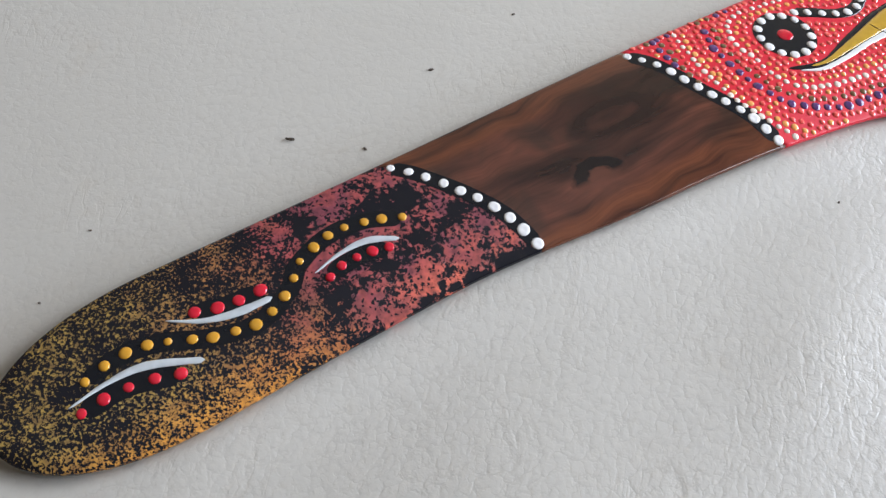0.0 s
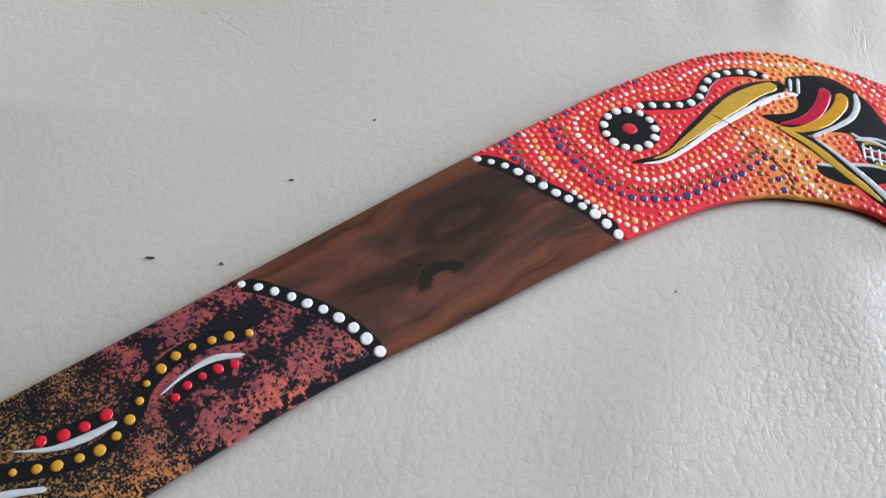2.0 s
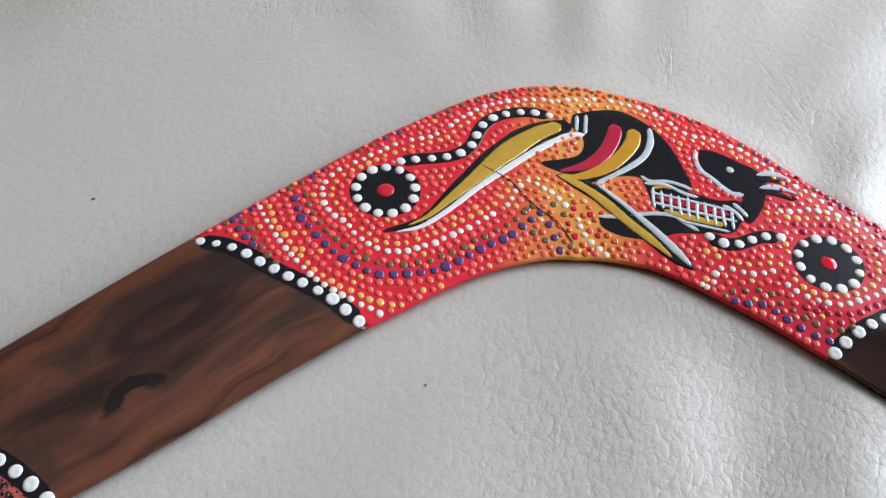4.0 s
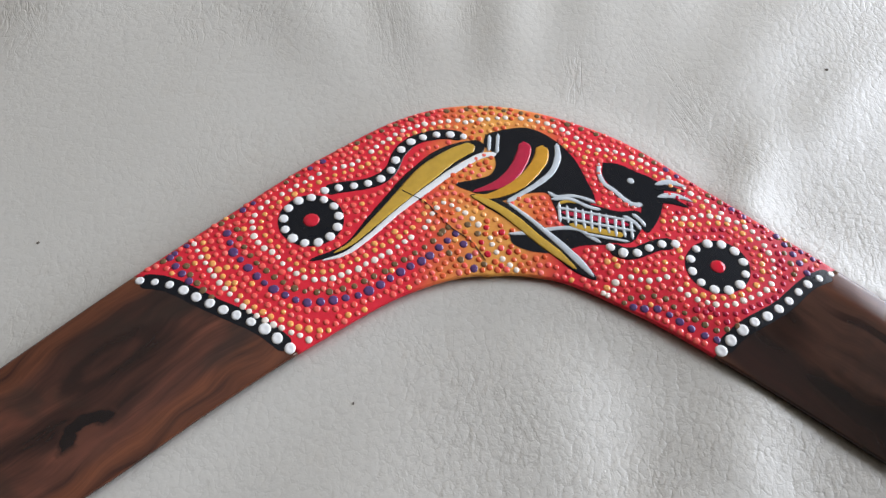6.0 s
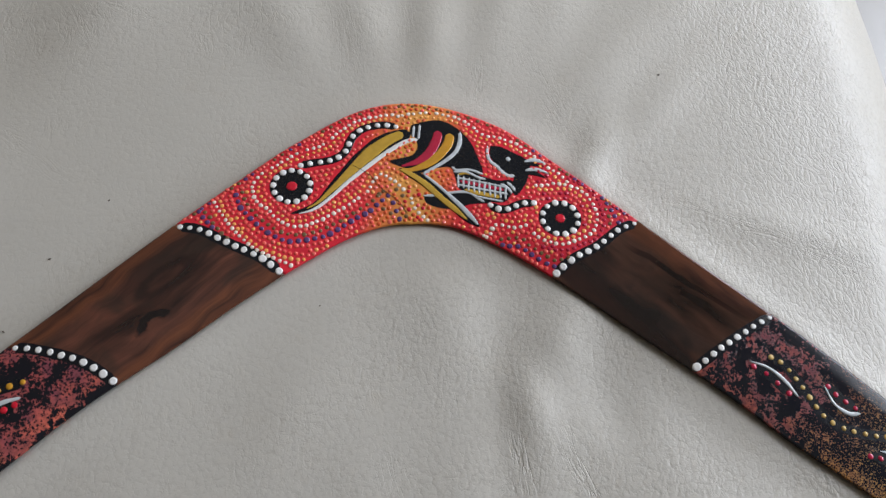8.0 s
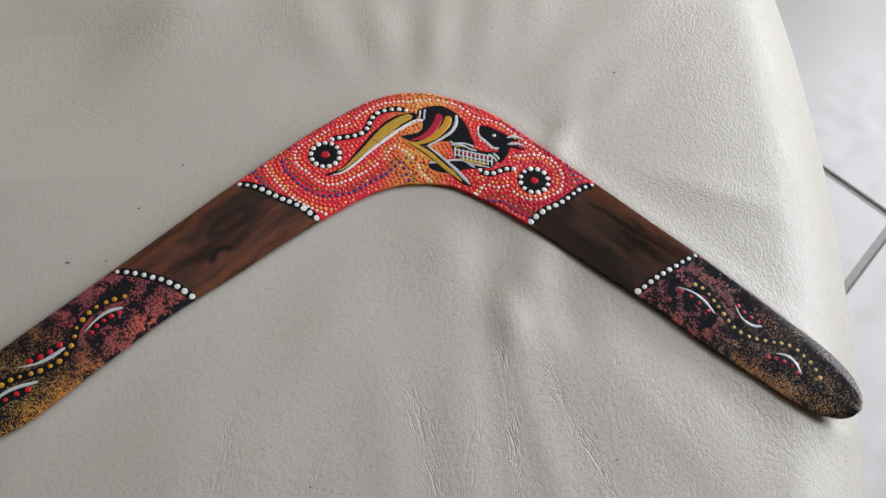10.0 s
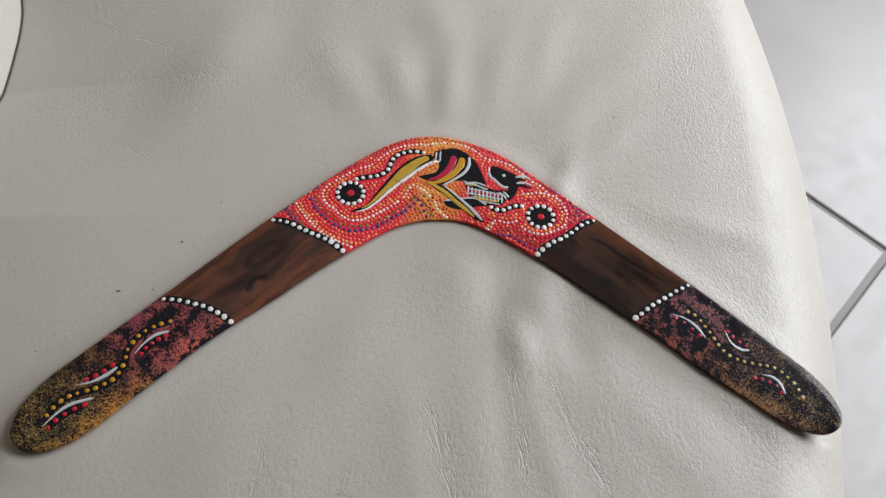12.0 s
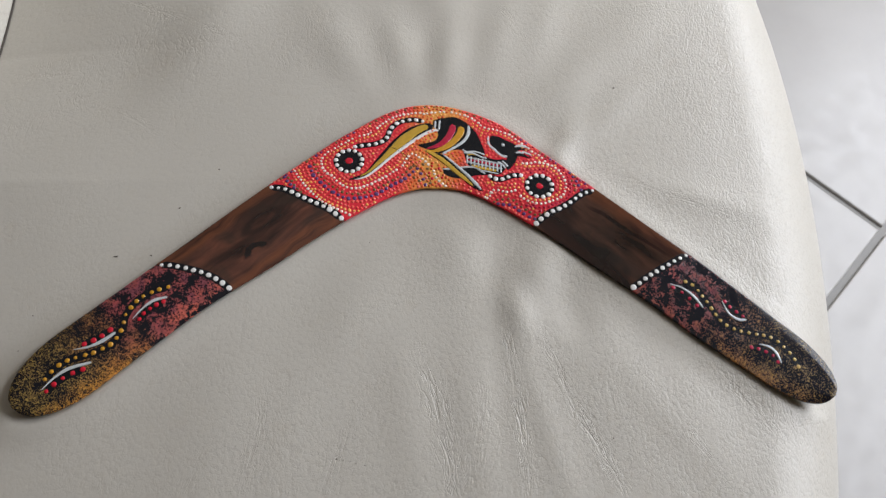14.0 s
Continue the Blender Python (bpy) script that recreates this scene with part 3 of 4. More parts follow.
CREASES_BACK = [
    (((-24, 205), (-22, 170), (-18, 140)), 5.0, 0.45), (((12, 205), (9, 175), (7, 148)), 4.0, 0.5), (((47, 160), (44, 145), (40, 128)), 4.0, 0.7), (((72, 160), (80, 130), (90, 105)), 6.0, 0.6),
    (((95, 112), (104, 92), (112, 72)), 5.0, 0.6), (((62, 232), (72, 208), (80, 188)), 3.5, 0.6),
    (((-190, 225), (-170, 205), (-150, 165)), 4.0, 0.45), (((-235, 205), (-215, 190), (-200, 170)), 4.0, 0.45), (((200, 80), (205, 50), (214, 20)), 8.0, 0.3),
]
CREASES_LONG = [
    (((-261, 264), (-183, 221), (-110, 183)), 3.0, 0.9),
    (((-285, 171), (-264, 167), (-241, 168)), 2.6, 0.8),
    (((212, 97), (240, 99), (263, 98)), 2.0, 0.5),
    (((-222, 141), (-186, 117), (-157, 93)), 3.0, 0.5),
]
CREASES = CREASES_FRONT + CREASES_BACK + CREASES_LONG


def creases(x, y):
    """Distance across the nearest crease bundle and along it, in millimetres, and its weight."""
    across, along, weight = np.zeros_like(x), np.zeros_like(x), np.zeros_like(x)
    for points, wide, force in CREASES:
        line = spline(points, 90)
        k = np.argmin((x[:, None] - line[None, :, 0]) ** 2 + (y[:, None] - line[None, :, 1]) ** 2, 1)
        t = np.gradient(line, axis=0)
        t /= np.hypot(*t.T)[:, None]
        d = (x - line[k, 0]) * t[k, 1] - (y - line[k, 1]) * t[k, 0]
        e = (x - line[k, 0]) * t[k, 0] + (y - line[k, 1]) * t[k, 1]
        force = force * (0.5 if points[0][1] > 100 else 1.0)
        w = force * np.exp(-((d / (1.5 * wide)) ** 2) - (e / 6.0) ** 2) * np.sin(np.pi * np.clip((k + 12) / 113, 0, 1))
        step = np.hypot(*np.diff(line, axis=0).T).mean()
        across = np.where(w > weight, d, across)
        along = np.where(w > weight, k * step + e, along)
        weight = np.maximum(weight, w)
    return across, along, weight


def rolled(start, stop, step, radius_lo, radius_hi, drop):
    """Columns across a cushion: (flat position, extra run outwards, fall) with rolled ends."""
    rows = []
    for a in np.linspace(0, drop - radius_lo, 5)[::-1]:
        if a > 0:
            rows.append((start, -radius_lo, radius_lo + a))
    for th in np.linspace(math.pi / 2, 0, 14)[:-1]:
        rows.append((start, -radius_lo * math.sin(th), radius_lo * (1 - math.cos(th))))
    for x in np.linspace(start, stop, int((stop - start) / step)):
        rows.append((x, 0.0, 0.0))
    for th in np.linspace(0, math.pi / 2, 22)[1:]:
        rows.append((stop, radius_hi * math.sin(th), radius_hi * (1 - math.cos(th))))
    for a in np.linspace(0, drop - radius_hi, 5)[1:]:
        rows.append((stop, radius_hi, radius_hi + a))
    return np.array(rows)


SEAT_TOP = -0.0066


def seat():
    thing = tagged(empty("leather_seat", (0, 0, FLOOR)), "wide seat in creased cream leather on the tiled floor", "seat")
    cols = rolled(0.0, 1.0, 1 / 290, 0.03, ROLL, 0.14)
    rows = rolled(-0.27, 0.36, 0.0022, 0.05, 0.05, 0.14)
    y = rows[:, 0] + rows[:, 1]
    left, right = np.full(len(y), LEFT), right_edge(np.clip(y, -0.25, 0.4)) - ROLL_RUN
    X = left[:, None] + (right - left)[:, None] * cols[None, :, 0] + cols[None, :, 1]
    Y = np.repeat(y[:, None], len(cols), 1)
    fall = (np.abs(cols[None, :, 2]) ** 4 + np.abs(rows[:, 2])[:, None] ** 4) ** 0.25
    Z = SEAT_TOP + (seat_relief(X, Y) + wrap(X, Y)) * np.clip(1 - fall / 0.08, 0, 1) - fall
    h, w = X.shape
    i = np.arange(h * w).reshape(h, w)
    faces = np.column_stack([a.ravel() for a in (i[:-1, :-1], i[:-1, 1:], i[1:, 1:], i[1:, :-1])])
    verts = np.column_stack([X.ravel(), Y.ravel(), Z.ravel() - FLOOR])
    hide = mesh_of("cushion", verts, faces, LEATHER)
    for key, values in zip(("crease_across", "crease_along", "crease_weight"), creases(X.ravel() * 1000, Y.ravel() * 1000)):
        hide.attributes.new(key, "FLOAT", "POINT").data.foreach_set("value", values.astype(np.float32))
    part("cushion", hide, thing, "softly folded cream leather cushion top")
    part("seat_base", box_mesh("seat_base", (LEFT - 0.01, -0.29, 0.06), (0.25, 0.38, 0.29), LEATHER, 0.02), thing, "cream leather covered base")
    for fx in (LEFT + 0.04, 0.20):
        for fy in (-0.24, 0.33):
            part("foot", box_mesh("foot", (fx - 0.025, fy - 0.025, 0.0), (fx + 0.025, fy + 0.025, 0.065), DARK_FOOT, 0.004), thing, "short dark wooden foot")


ROLL, LEFT = 0.070, -0.30
ROLL_RUN = 0.75 * ROLL
seat()


def bolster():
    """The rounded end of a raised side cushion that meets the seat at a seam."""
    thing = tagged(empty("side_cushion", (-0.372, 0.22, SEAT_TOP)), "raised cream leather side cushion against the seat", "cushion")
    bm = bmesh.new()
    rings, sides = 22, 72
    rows = []
    for i in range(rings):
        th = math.pi / 2 * i / (rings - 1)
        grow, z = 1 - 0.42 * (1 - math.cos(th)) - 0.575 * max(0.0, (i - rings + 4) / 3) * 1.0, -0.03 + 0.15 * math.sin(th) ** 0.8
        row = []
        for k in range(sides):
            a = 2 * math.pi * k / sides
            x = 0.072 * abs(math.cos(a)) ** 0.75 * math.copysign(1, math.cos(a))
            y = 0.115 * abs(math.sin(a)) ** 0.75 * math.copysign(1, math.sin(a))
            row.append(bm.verts.new((x * grow, y * grow, z)))
        rows.append(row)
    for r, q in zip(rows, rows[1:]):
        for k in range(sides):
            bm.faces.new((r[k], r[(k + 1) % sides], q[(k + 1) % sides], q[k]))
    bm.faces.new(rows[-1])
    for f in bm.faces:
        f.smooth = True
    me = bpy.data.meshes.new("cushion_cover")
    bm.to_mesh(me)
    bm.free()
    me.materials.append(LEATHER)
    part("cushion_cover", me, thing)
    # thin dark tube for the dark gap line where cushion meets seat
    ring = []
    for a in np.linspace(0, 2 * math.pi, 120, endpoint=False):
        x = 0.0728 * abs(math.cos(a)) ** 0.75 * math.copysign(1, math.cos(a))
        y = 0.1158 * abs(math.sin(a)) ** 0.75 * math.copysign(1, math.sin(a))
        ring.append((x, y, float(seat_relief(np.array([x - 0.372]), np.array([y + 0.22]))[0]) + 0.0004))
    curve = bpy.data.curves.new("seam", "CURVE")
    curve.dimensions, curve.bevel_depth, curve.bevel_resolution = "3D", 0.0008, 2
    line = curve.splines.new("POLY")
    line.points.add(len(ring) - 1)
    for p, q in zip(line.points, ring):
        p.co = (*q, 1.0)
    line.use_cyclic_u = True
    curve.materials.append(SEAM)
    part("seam", curve, thing, "thin dark line where the side cushion meets the seat")


bolster()


# ---- boomerang: five sections ----
def top_height(v):
    """Height of the upper face over its breadth, in millimetres."""
    inner = 2.3 * np.clip((-v - 0.36) / 0.64, 0, 1) ** 1.25
    outer = 0.55 * np.clip((v - 0.64) / 0.36, 0, 1) ** 1.2 + 0.8 * np.clip((v - 0.95) / 0.05, 0, 1) ** 1.8
    return 0.35 - 0.10 * v * v - inner - outer


def on_blade(xy):
    """Height of the upper face under places of the plan (millimetres)."""
    xy = np.atleast_2d(xy)
    k = np.argmin(((xy[:, None, :] - MID[None, ::2, :]) ** 2).sum(2), 1) * 2
    d = ((xy - MID[k]) * NORMAL[k]).sum(1)
    return top_height(np.clip(d / np.maximum(HALF[k], 1.0), -1, 1))


# v across, height: upper face, rounded edge, lower face
def profile():
    rows = [(v, top_height(v)) for v in np.sin(np.linspace(-1, 1, 45) * math.pi / 2) * 0.985]
    z = min(top_height(0.985), top_height(-0.985))
    rim = [(0.995, z - 0.30), (1.001, z - 0.7), (1.0, z - 1.2), (0.985, z - 2.0), (0.95, -5.0), (0.91, -6.2), (0.86, -6.9)]
    return [(-v, h) for v, h in rim[::-1]] + rows + rim


def section(name, start, stop, material, parent, label):
    """A solid slice of the blade between two slanted cuts; each cut is (run at the middle, slant, bow)."""
    shape = np.array(profile())
    steps = max(12, int(abs((stop[0] if stop else RUN[-1]) - (start[0] if start else 0)) / 1.6))
    verts = []
    def cut(c, v, default):
        return default if c is None else c[0] + c[1] * v + c[2] * v * v
    for k in np.linspace(0, 1, steps):
        for v, h in shape:
            a, b = cut(start, v, 0.05), cut(stop, v, RUN[-1] - 0.05)
            e = 0.5 - 0.5 * math.cos(math.pi * k) if (start is None) != (stop is None) else k
            s = a + (b - a) * e
            x, y = np.interp(s, RUN, MID[:, 0]), np.interp(s, RUN, MID[:, 1])
            nx, ny, w = np.interp(s, RUN, NORMAL[:, 0]), np.interp(s, RUN, NORMAL[:, 1]), np.interp(s, RUN, HALF)
            thin = min(1.0, w / 9.0)
            verts.append((x + nx * v * w, y + ny * v * w, (h * thin if h > -3.4 else h + (1 - thin) * 3.0) if thin < 1 else h))
    m = len(shape)
    faces = [(r * m + c, r * m + (c + 1) % m, (r + 1) * m + (c + 1) % m, (r + 1) * m + c) for r in range(steps - 1) for c in range(m)]
    faces = [f[::-1] for f in faces]
    faces += [tuple(range(m)), tuple(range((steps - 1) * m, steps * m))[::-1]]
    return part(name, mesh_of(name, np.array(verts) / 1000, faces, material), parent, label)


boomerang = tagged(empty("boomerang"), "dot-painted wooden boomerang lying on cream leather", "boomerang")
CUT_LL = (121.9, -12.4, -4.1)
CUT_LC = (203.0, -11.8, -1.9)
CUT_RC = (394.0, 8.0, 0.5)
CUT_RR = (466.5, 7.4, 0.6)
section("painted_tip", None, CUT_LL, TIP_LEFT, boomerang, "black tip sponged with red and ochre paint")
section("timber_section", CUT_LL, CUT_LC, WOOD_WARM, boomerang, "varnished brown timber with dark knot")
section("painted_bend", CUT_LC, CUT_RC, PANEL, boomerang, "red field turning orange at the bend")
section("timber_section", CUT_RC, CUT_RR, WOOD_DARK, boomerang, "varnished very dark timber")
section("painted_tip", CUT_RR, None, TIP_RIGHT, boomerang, "black tip sponged with red and ochre paint")


# ---- paint laid on the blade (plan in millimetres) ----
def lifted(xy, lift):
    return np.column_stack([xy, on_blade(xy) + lift]) / 1000


def stroke(name, points, material, lift=0.2, label="", width=None, thick=0.18):
    """A brush stroke: control points (x, y, width), tapering as the widths say, with a slightly domed face."""
    p = np.array([(q[0], q[1], width if width else q[2]) for q in points], float)
    count = max(8, int(np.hypot(*np.diff(p[:, :2], axis=0).T).sum() / 0.9))
    c = spline(p, count)
    t = np.gradient(c[:, :2], axis=0)
    t /= np.maximum(np.hypot(*t.T), 1e-6)[:, None]
    nrm = np.column_stack([-t[:, 1], t[:, 0]])
    w = np.maximum(c[:, 2] * (1 + np.minimum(0.05, 0.06 / np.maximum(c[:, 2], 0.3)) * np.sin(np.arange(count) * 1.1) + 0.02 * np.sin(np.arange(count) * 0.41)), 0.12) / 2
    # round ends
    run = np.concatenate([[0], np.cumsum(np.hypot(*np.diff(c[:, :2], axis=0).T))])
    for d, wk in ((run, w[0]), (run[-1] - run, w[-1])):
        w = w * np.sqrt(np.clip(1 - np.clip(1 - d / max(wk, 0.2), 0, 1) ** 2, 0.02, 1))
    if name in ("motif_outline", "yellow_sweep", "black_line"):
        PATCHES.append(np.vstack([c[:, :2] + nrm * w[:, None], (c[:, :2] - nrm * w[:, None])[::-1]]))
    cross = [(-1.0, -0.25), (-1.0, 0.0), (-0.8, 0.7), (0.0, 1.0), (0.8, 0.7), (1.0, 0.0), (1.0, -0.25)]
    rows = []
    wide = max(1, int(np.ceil(w.max() / 1.5)))
    if wide > 1:
        inner = [(u, 0.8 + 0.2 * (1 - u * u)) for u in np.linspace(-0.8, 0.8, 2 * wide + 1)]
        cross = cross[:2] + inner + cross[-2:]
    if thick < 0.03:
        cross = [(u, 1.0) for u in np.linspace(-1, 1, 7)]
    for u, h in cross:
        rows.append(lifted(c[:, :2] + nrm * (w * u)[:, None], lift + thick * h - (0.3 if h < 0 else 0.0)))
    m = len(cross)
    verts = np.stack(rows, 1).reshape(-1, 3)
    faces = [(r * m + k, r * m + k + 1, (r + 1) * m + k + 1, (r + 1) * m + k)[::-1] for r in range(count - 1) for k in range(m - 1)]
    return part(name, mesh_of(name, verts, faces, material), boomerang, label)


def shape(name, outline, material, lift=0.12, label=""):
    """A filled patch of paint with a smooth outline, following the blade's curve."""
    from mathutils import geometry
    closed = spline(list(outline) + [outline[0]], 90)[:-1]
    lo, hi = closed.min(0), closed.max(0)
    inside = []
    def within(pt):
        x, y = pt
        odd = False
        for (ax, ay), (bx, by) in zip(closed, np.roll(closed, -1, 0)):
            if (ay > y) != (by > y) and x < (bx - ax) * (y - ay) / (by - ay) + ax:
                odd = not odd
        return odd
    for gx in np.arange(lo[0], hi[0], 1.7):
        for gy in np.arange(lo[1], hi[1], 1.7):
            if within((gx, gy)) and np.hypot(*(closed - (gx, gy)).T).min() > 0.6:
                inside.append((gx, gy))
    pts = [Vector(map(float, q)) for q in [*closed, *inside]]
    n = len(closed)
    got = geometry.delaunay_2d_cdt(pts, [(k, (k + 1) % n) for k in range(n)], [list(range(n))], 1, 1e-5)
    xy = np.array([(v.x, v.y) for v in got[0]])
    verts = lifted(xy, lift)
    faces = [tuple(f) for f in got[2]]
    top = len(verts)
    rim = lifted(closed, lift - 0.4)
    verts = np.vstack([verts, rim])
    faces += [(k, (k + 1) % n, top + (k + 1) % n, top + k)[::-1] for k in range(n)] if len(got[0]) == len(pts) else []
    me = mesh_of(name, verts, faces, material, smooth=False)
    PATCHES.append(closed)
    return part(name, me, boomerang, label)


PATCHES, TAKEN, ROWS = [], [], []
DOTS = {}


def dot_mesh(material, radius, height, dimple=0.0, sides=10):
    """A drop of paint, domed, some with a small dent where the stick came off."""
    key = (material.name, round(radius, 2), round(height, 2))
    if key not in DOTS:
        rings = [(1.0, -0.35), (1.0, 0.10), (0.86, 0.55), (0.6, 0.86), (0.3, 1.0 - dimple * 0.5)]
        verts = [(radius * r * math.cos(2 * math.pi * k / sides), radius * r * math.sin(2 * math.pi * k / sides), height * h) for r, h in rings for k in range(sides)]
        verts.append((0, 0, height * (1.0 - dimple)))
        faces = [(i * sides + k, i * sides + (k + 1) % sides, (i + 1) * sides + (k + 1) % sides, (i + 1) * sides + k) for i in range(len(rings) - 1) for k in range(sides)]
        faces += [(4 * sides + k, 4 * sides + (k + 1) % sides, len(verts) - 1) for k in range(sides)]
        DOTS[key] = mesh_of("dot", np.array(verts) / 1000, faces, material)
    return DOTS[key]


def dot(name, x, y, material, radius, height=0.5, dimple=0.0, lift=0.0, parent=None):
    me = dot_mesh(material, radius, height, dimple, 14 if radius > 1.3 else 9)
    ob = part(name, me, parent or boomerang)
    k = int(np.argmin(((MID - (x, y)) ** 2).sum(1)))
    over = float(((np.array((x, y)) - MID[k]) * NORMAL[k]).sum()) / HALF[k]
    if abs(over) > 0.955:
        x, y = np.array((x, y)) - NORMAL[k] * HALF[k] * (over - math.copysign(0.955, over))
    e = 0.6
    z, zx, zy = on_blade(np.array([(x, y), (x + e, y), (x, y + e)]))
    ob.location = (x / 1000, y / 1000, (z + lift) / 1000)
    s = random.uniform(0.86, 1.12)
    tilt = Vector((0, 0, 1)).rotation_difference(Vector(((z - zx) / e, (z - zy) / e, 1.0)).normalized())
    ob.rotation_euler = (tilt.to_matrix() @ Matrix.Rotation(random.uniform(0, 6.28), 3, "Z")).to_euler()
    ob.scale = (s * random.uniform(0.92, 1.12), s, random.uniform(0.8, 1.1))
    TAKEN.append((x, y, radius))
    return ob


def dots_along(name, points, material, radius, gap, height=0.5, dimple=0.0, jitter=0.25, lift=0.0, count=0, skip=0.0, parent=None):
    p = np.array(points, float)
    dense = spline(p, 200)
    ROWS.append(dense)
    length = np.hypot(*np.diff(dense, axis=0).T).sum()
    n = count or max(2, int(round(length / gap)) + 1)
    for x, y in spline(p, n):
        if random.random() >= skip:
            dot(name, x + random.uniform(-jitter, jitter), y + random.uniform(-jitter, jitter), material, radius * random.uniform(0.9, 1.1) if not dimple else radius, height, dimple, lift, parent)


def beside(points, offset, count=0):
    """A curve that runs beside another one."""
    c = spline(points, count or max(4, len(points)))
    t = np.gradient(c, axis=0)
    t /= np.hypot(*t.T)[:, None]
    return c + offset * np.column_stack([-t[:, 1], t[:, 0]])


# bands of white dots on black, at the ends of the timber
BAND_LL = [(-161.1, 6.0), (-153.9, 5.2), (-138.9, 1.0), (-129.0, -3.7), (-120.8, -9.6)]
BAND_LC = [(-98.7, 60.2), (-89.7, 58.2), (-76.7, 51.0), (-62.8, 43.7), (-54.8, 37.5)]
BAND_RC = [(108.9, 54.5), (100.8, 51.4), (90.0, 43.7), (76.4, 36.9), (68.9, 31.2)]
BAND_RR = [(161.8, 5.2), (151.9, 0.4), (141.5, -5.2), (133.1, -10.2), (124.4, -15.6)]
for band, wide, size, count in ((BAND_LL, 4.6, 1.65, 10), (BAND_LC, 5.0, 1.65, 12), (BAND_RC, 4.8, 1.65, 11), (BAND_RR, 4.6, 1.55, 10)):
    under = stroke("black_band", band, BLACK, 0.04, "black painted band", width=wide, thick=0.01)
    for k, (x, y) in enumerate(spline(band, count)):
        grow = round(size * (0.72 + 0.38 * k / (count - 1)), 1)
        dot("white_band_dot", x + random.uniform(-0.15, 0.15), y + random.uniform(-0.15, 0.15), WHITE, grow, 0.30, 0.55, 0.06, under)

# west tip: winding row of amber dots, three white sweeps with red dots beside them
TIP_ROW = [(-155.7, -9), (-164.7, -11.8), (-172.9, -17.9), (-178.0, -27), (-178.6, -34), (-183.4, -43.4), (-193.1, -49), (-203.3, -51.8), (-211.4, -56.7), (-216.2, -63.5)]
under = stroke("black_underlay", TIP_ROW, BLACK, 0.03, width=4.8, thick=0.01)
dots_along("amber_dot", TIP_ROW, AMBER, 1.25, 0, 0.42, 0, 0.25, 0.1, 19, parent=under)
for sweep, reds, n in (([(-173.6, -28.6, 0.3), (-169, -22.3, 1.0), (-163, -17.3, 1.9), (-155.4, -15.2, 1.2)], [(-157.5, -18), (-163.5, -21.5), (-167.6, -25.4), (-169.8, -29)], 5),
                       ([(-204, -46.6, 0.3), (-195.8, -45.1, 1.3), (-188.9, -41.8, 2.1), (-182, -36.6, 1.5)], [(-185.3, -35.3), (-190.4, -39.6), (-198.5, -43.5)], 4),
                       ([(-217.5, -69.8, 0.3), (-211.7, -63, 1.2), (-204.8, -57.8, 2.0), (-192.8, -54.3, 1.4)], [(-197, -58.5), (-203.9, -61.3), (-209.5, -65), (-214.6, -70.6)], 5)):
    under = stroke("black_underlay", reds, BLACK, 0.03, width=5.0, thick=0.01)
    stroke("white_sweep", sweep, GREY, 0.1, "pale tapering brush stroke")
    dots_along("red_dot", reds, RED, 1.35, 0, 0.4, 0, 0.2, 0.1, n, parent=under)

# east tip
TIP_ROW = [(157.6, -13.4), (162.5, -17), (168.9, -29.2), (173.2, -39), (178, -44), (187, -48), (200.9, -51.3), (207, -55.5), (212, -63), (214.9, -70.8)]
under = stroke("black_underlay", TIP_ROW, BLACK, 0.03, width=4.6, thick=0.01)
dots_along("amber_dot", TIP_ROW, OCHRE, 1.15, 0, 0.42, 0, 0.25, 0.1, 20, parent=under)
for sweep, reds, n in (([(147.5, -14.6, 0.4), (154.9, -17.8, 1.2), (160.9, -23.9, 1.7), (165, -31.4, 0.8)], [(149, -17.3), (154.9, -21.7), (161.3, -29.6)], 4),
                       ([(177.8, -27, 0.4), (180.1, -35.2, 1.2), (185.1, -39.6, 1.8), (190.2, -40, 1.0)], [(179.3, -27.6), (183.5, -33), (188.9, -37.4)], 4),
                       ([(193.8, -56, 0.4), (199.7, -57.7, 1.3), (203.4, -61.9, 1.7), (205, -68.6, 0.7)], [(189, -57.8), (195, -59.6), (200.1, -62.7), (203, -67.6)], 5)):
    under = stroke("black_underlay", reds, BLACK, 0.03, width=4.6, thick=0.01)
    stroke("white_sweep", sweep, GREY, 0.1, "pale tapering brush stroke")
    dots_along("red_dot", reds, CRIMSON, 1.2, 0, 0.4, 0, 0.2, 0.1, n, parent=under)

# ---- painted motif at the bend: plain curved shapes ----
tail_black = [(6.8, 107.5, 5.5), (-4.5, 103.5, 8.5), (-13.5, 95.2, 10.5), (-21.5, 87.2, 8.6), (-30.0, 78.0, 5.8), (-38.0, 69.2, 3.6), (-49.6, 64.9, 0.9)]
stroke("motif_outline", tail_black, BLACK, 0.06, thick=0.05)
stroke("yellow_sweep", [(3.4, 107.3, 4.0), (-4.5, 103.2, 5.6), (-13.5, 95.8, 6.6), (-21.3, 87.6, 4.6), (-29.6, 78.6, 2.8), (-37.0, 70.8, 1.4), (-42.5, 67.3, 0.5)], YELLOW, 0.14, "ochre yellow curved shape", thick=0.08)
stroke("white_sweep", [(10.5, 103.6, 1.6), (4.5, 102.6, 2.2), (-5.0, 96.5, 2.2), (-14.0, 89.2, 2.2), (-23.0, 81.4, 1.8), (-31.5, 73.0, 1.6), (-39.0, 67.0, 1.3), (-46.0, 64.8, 0.5)], WHITE, 0.16, thick=0.1)
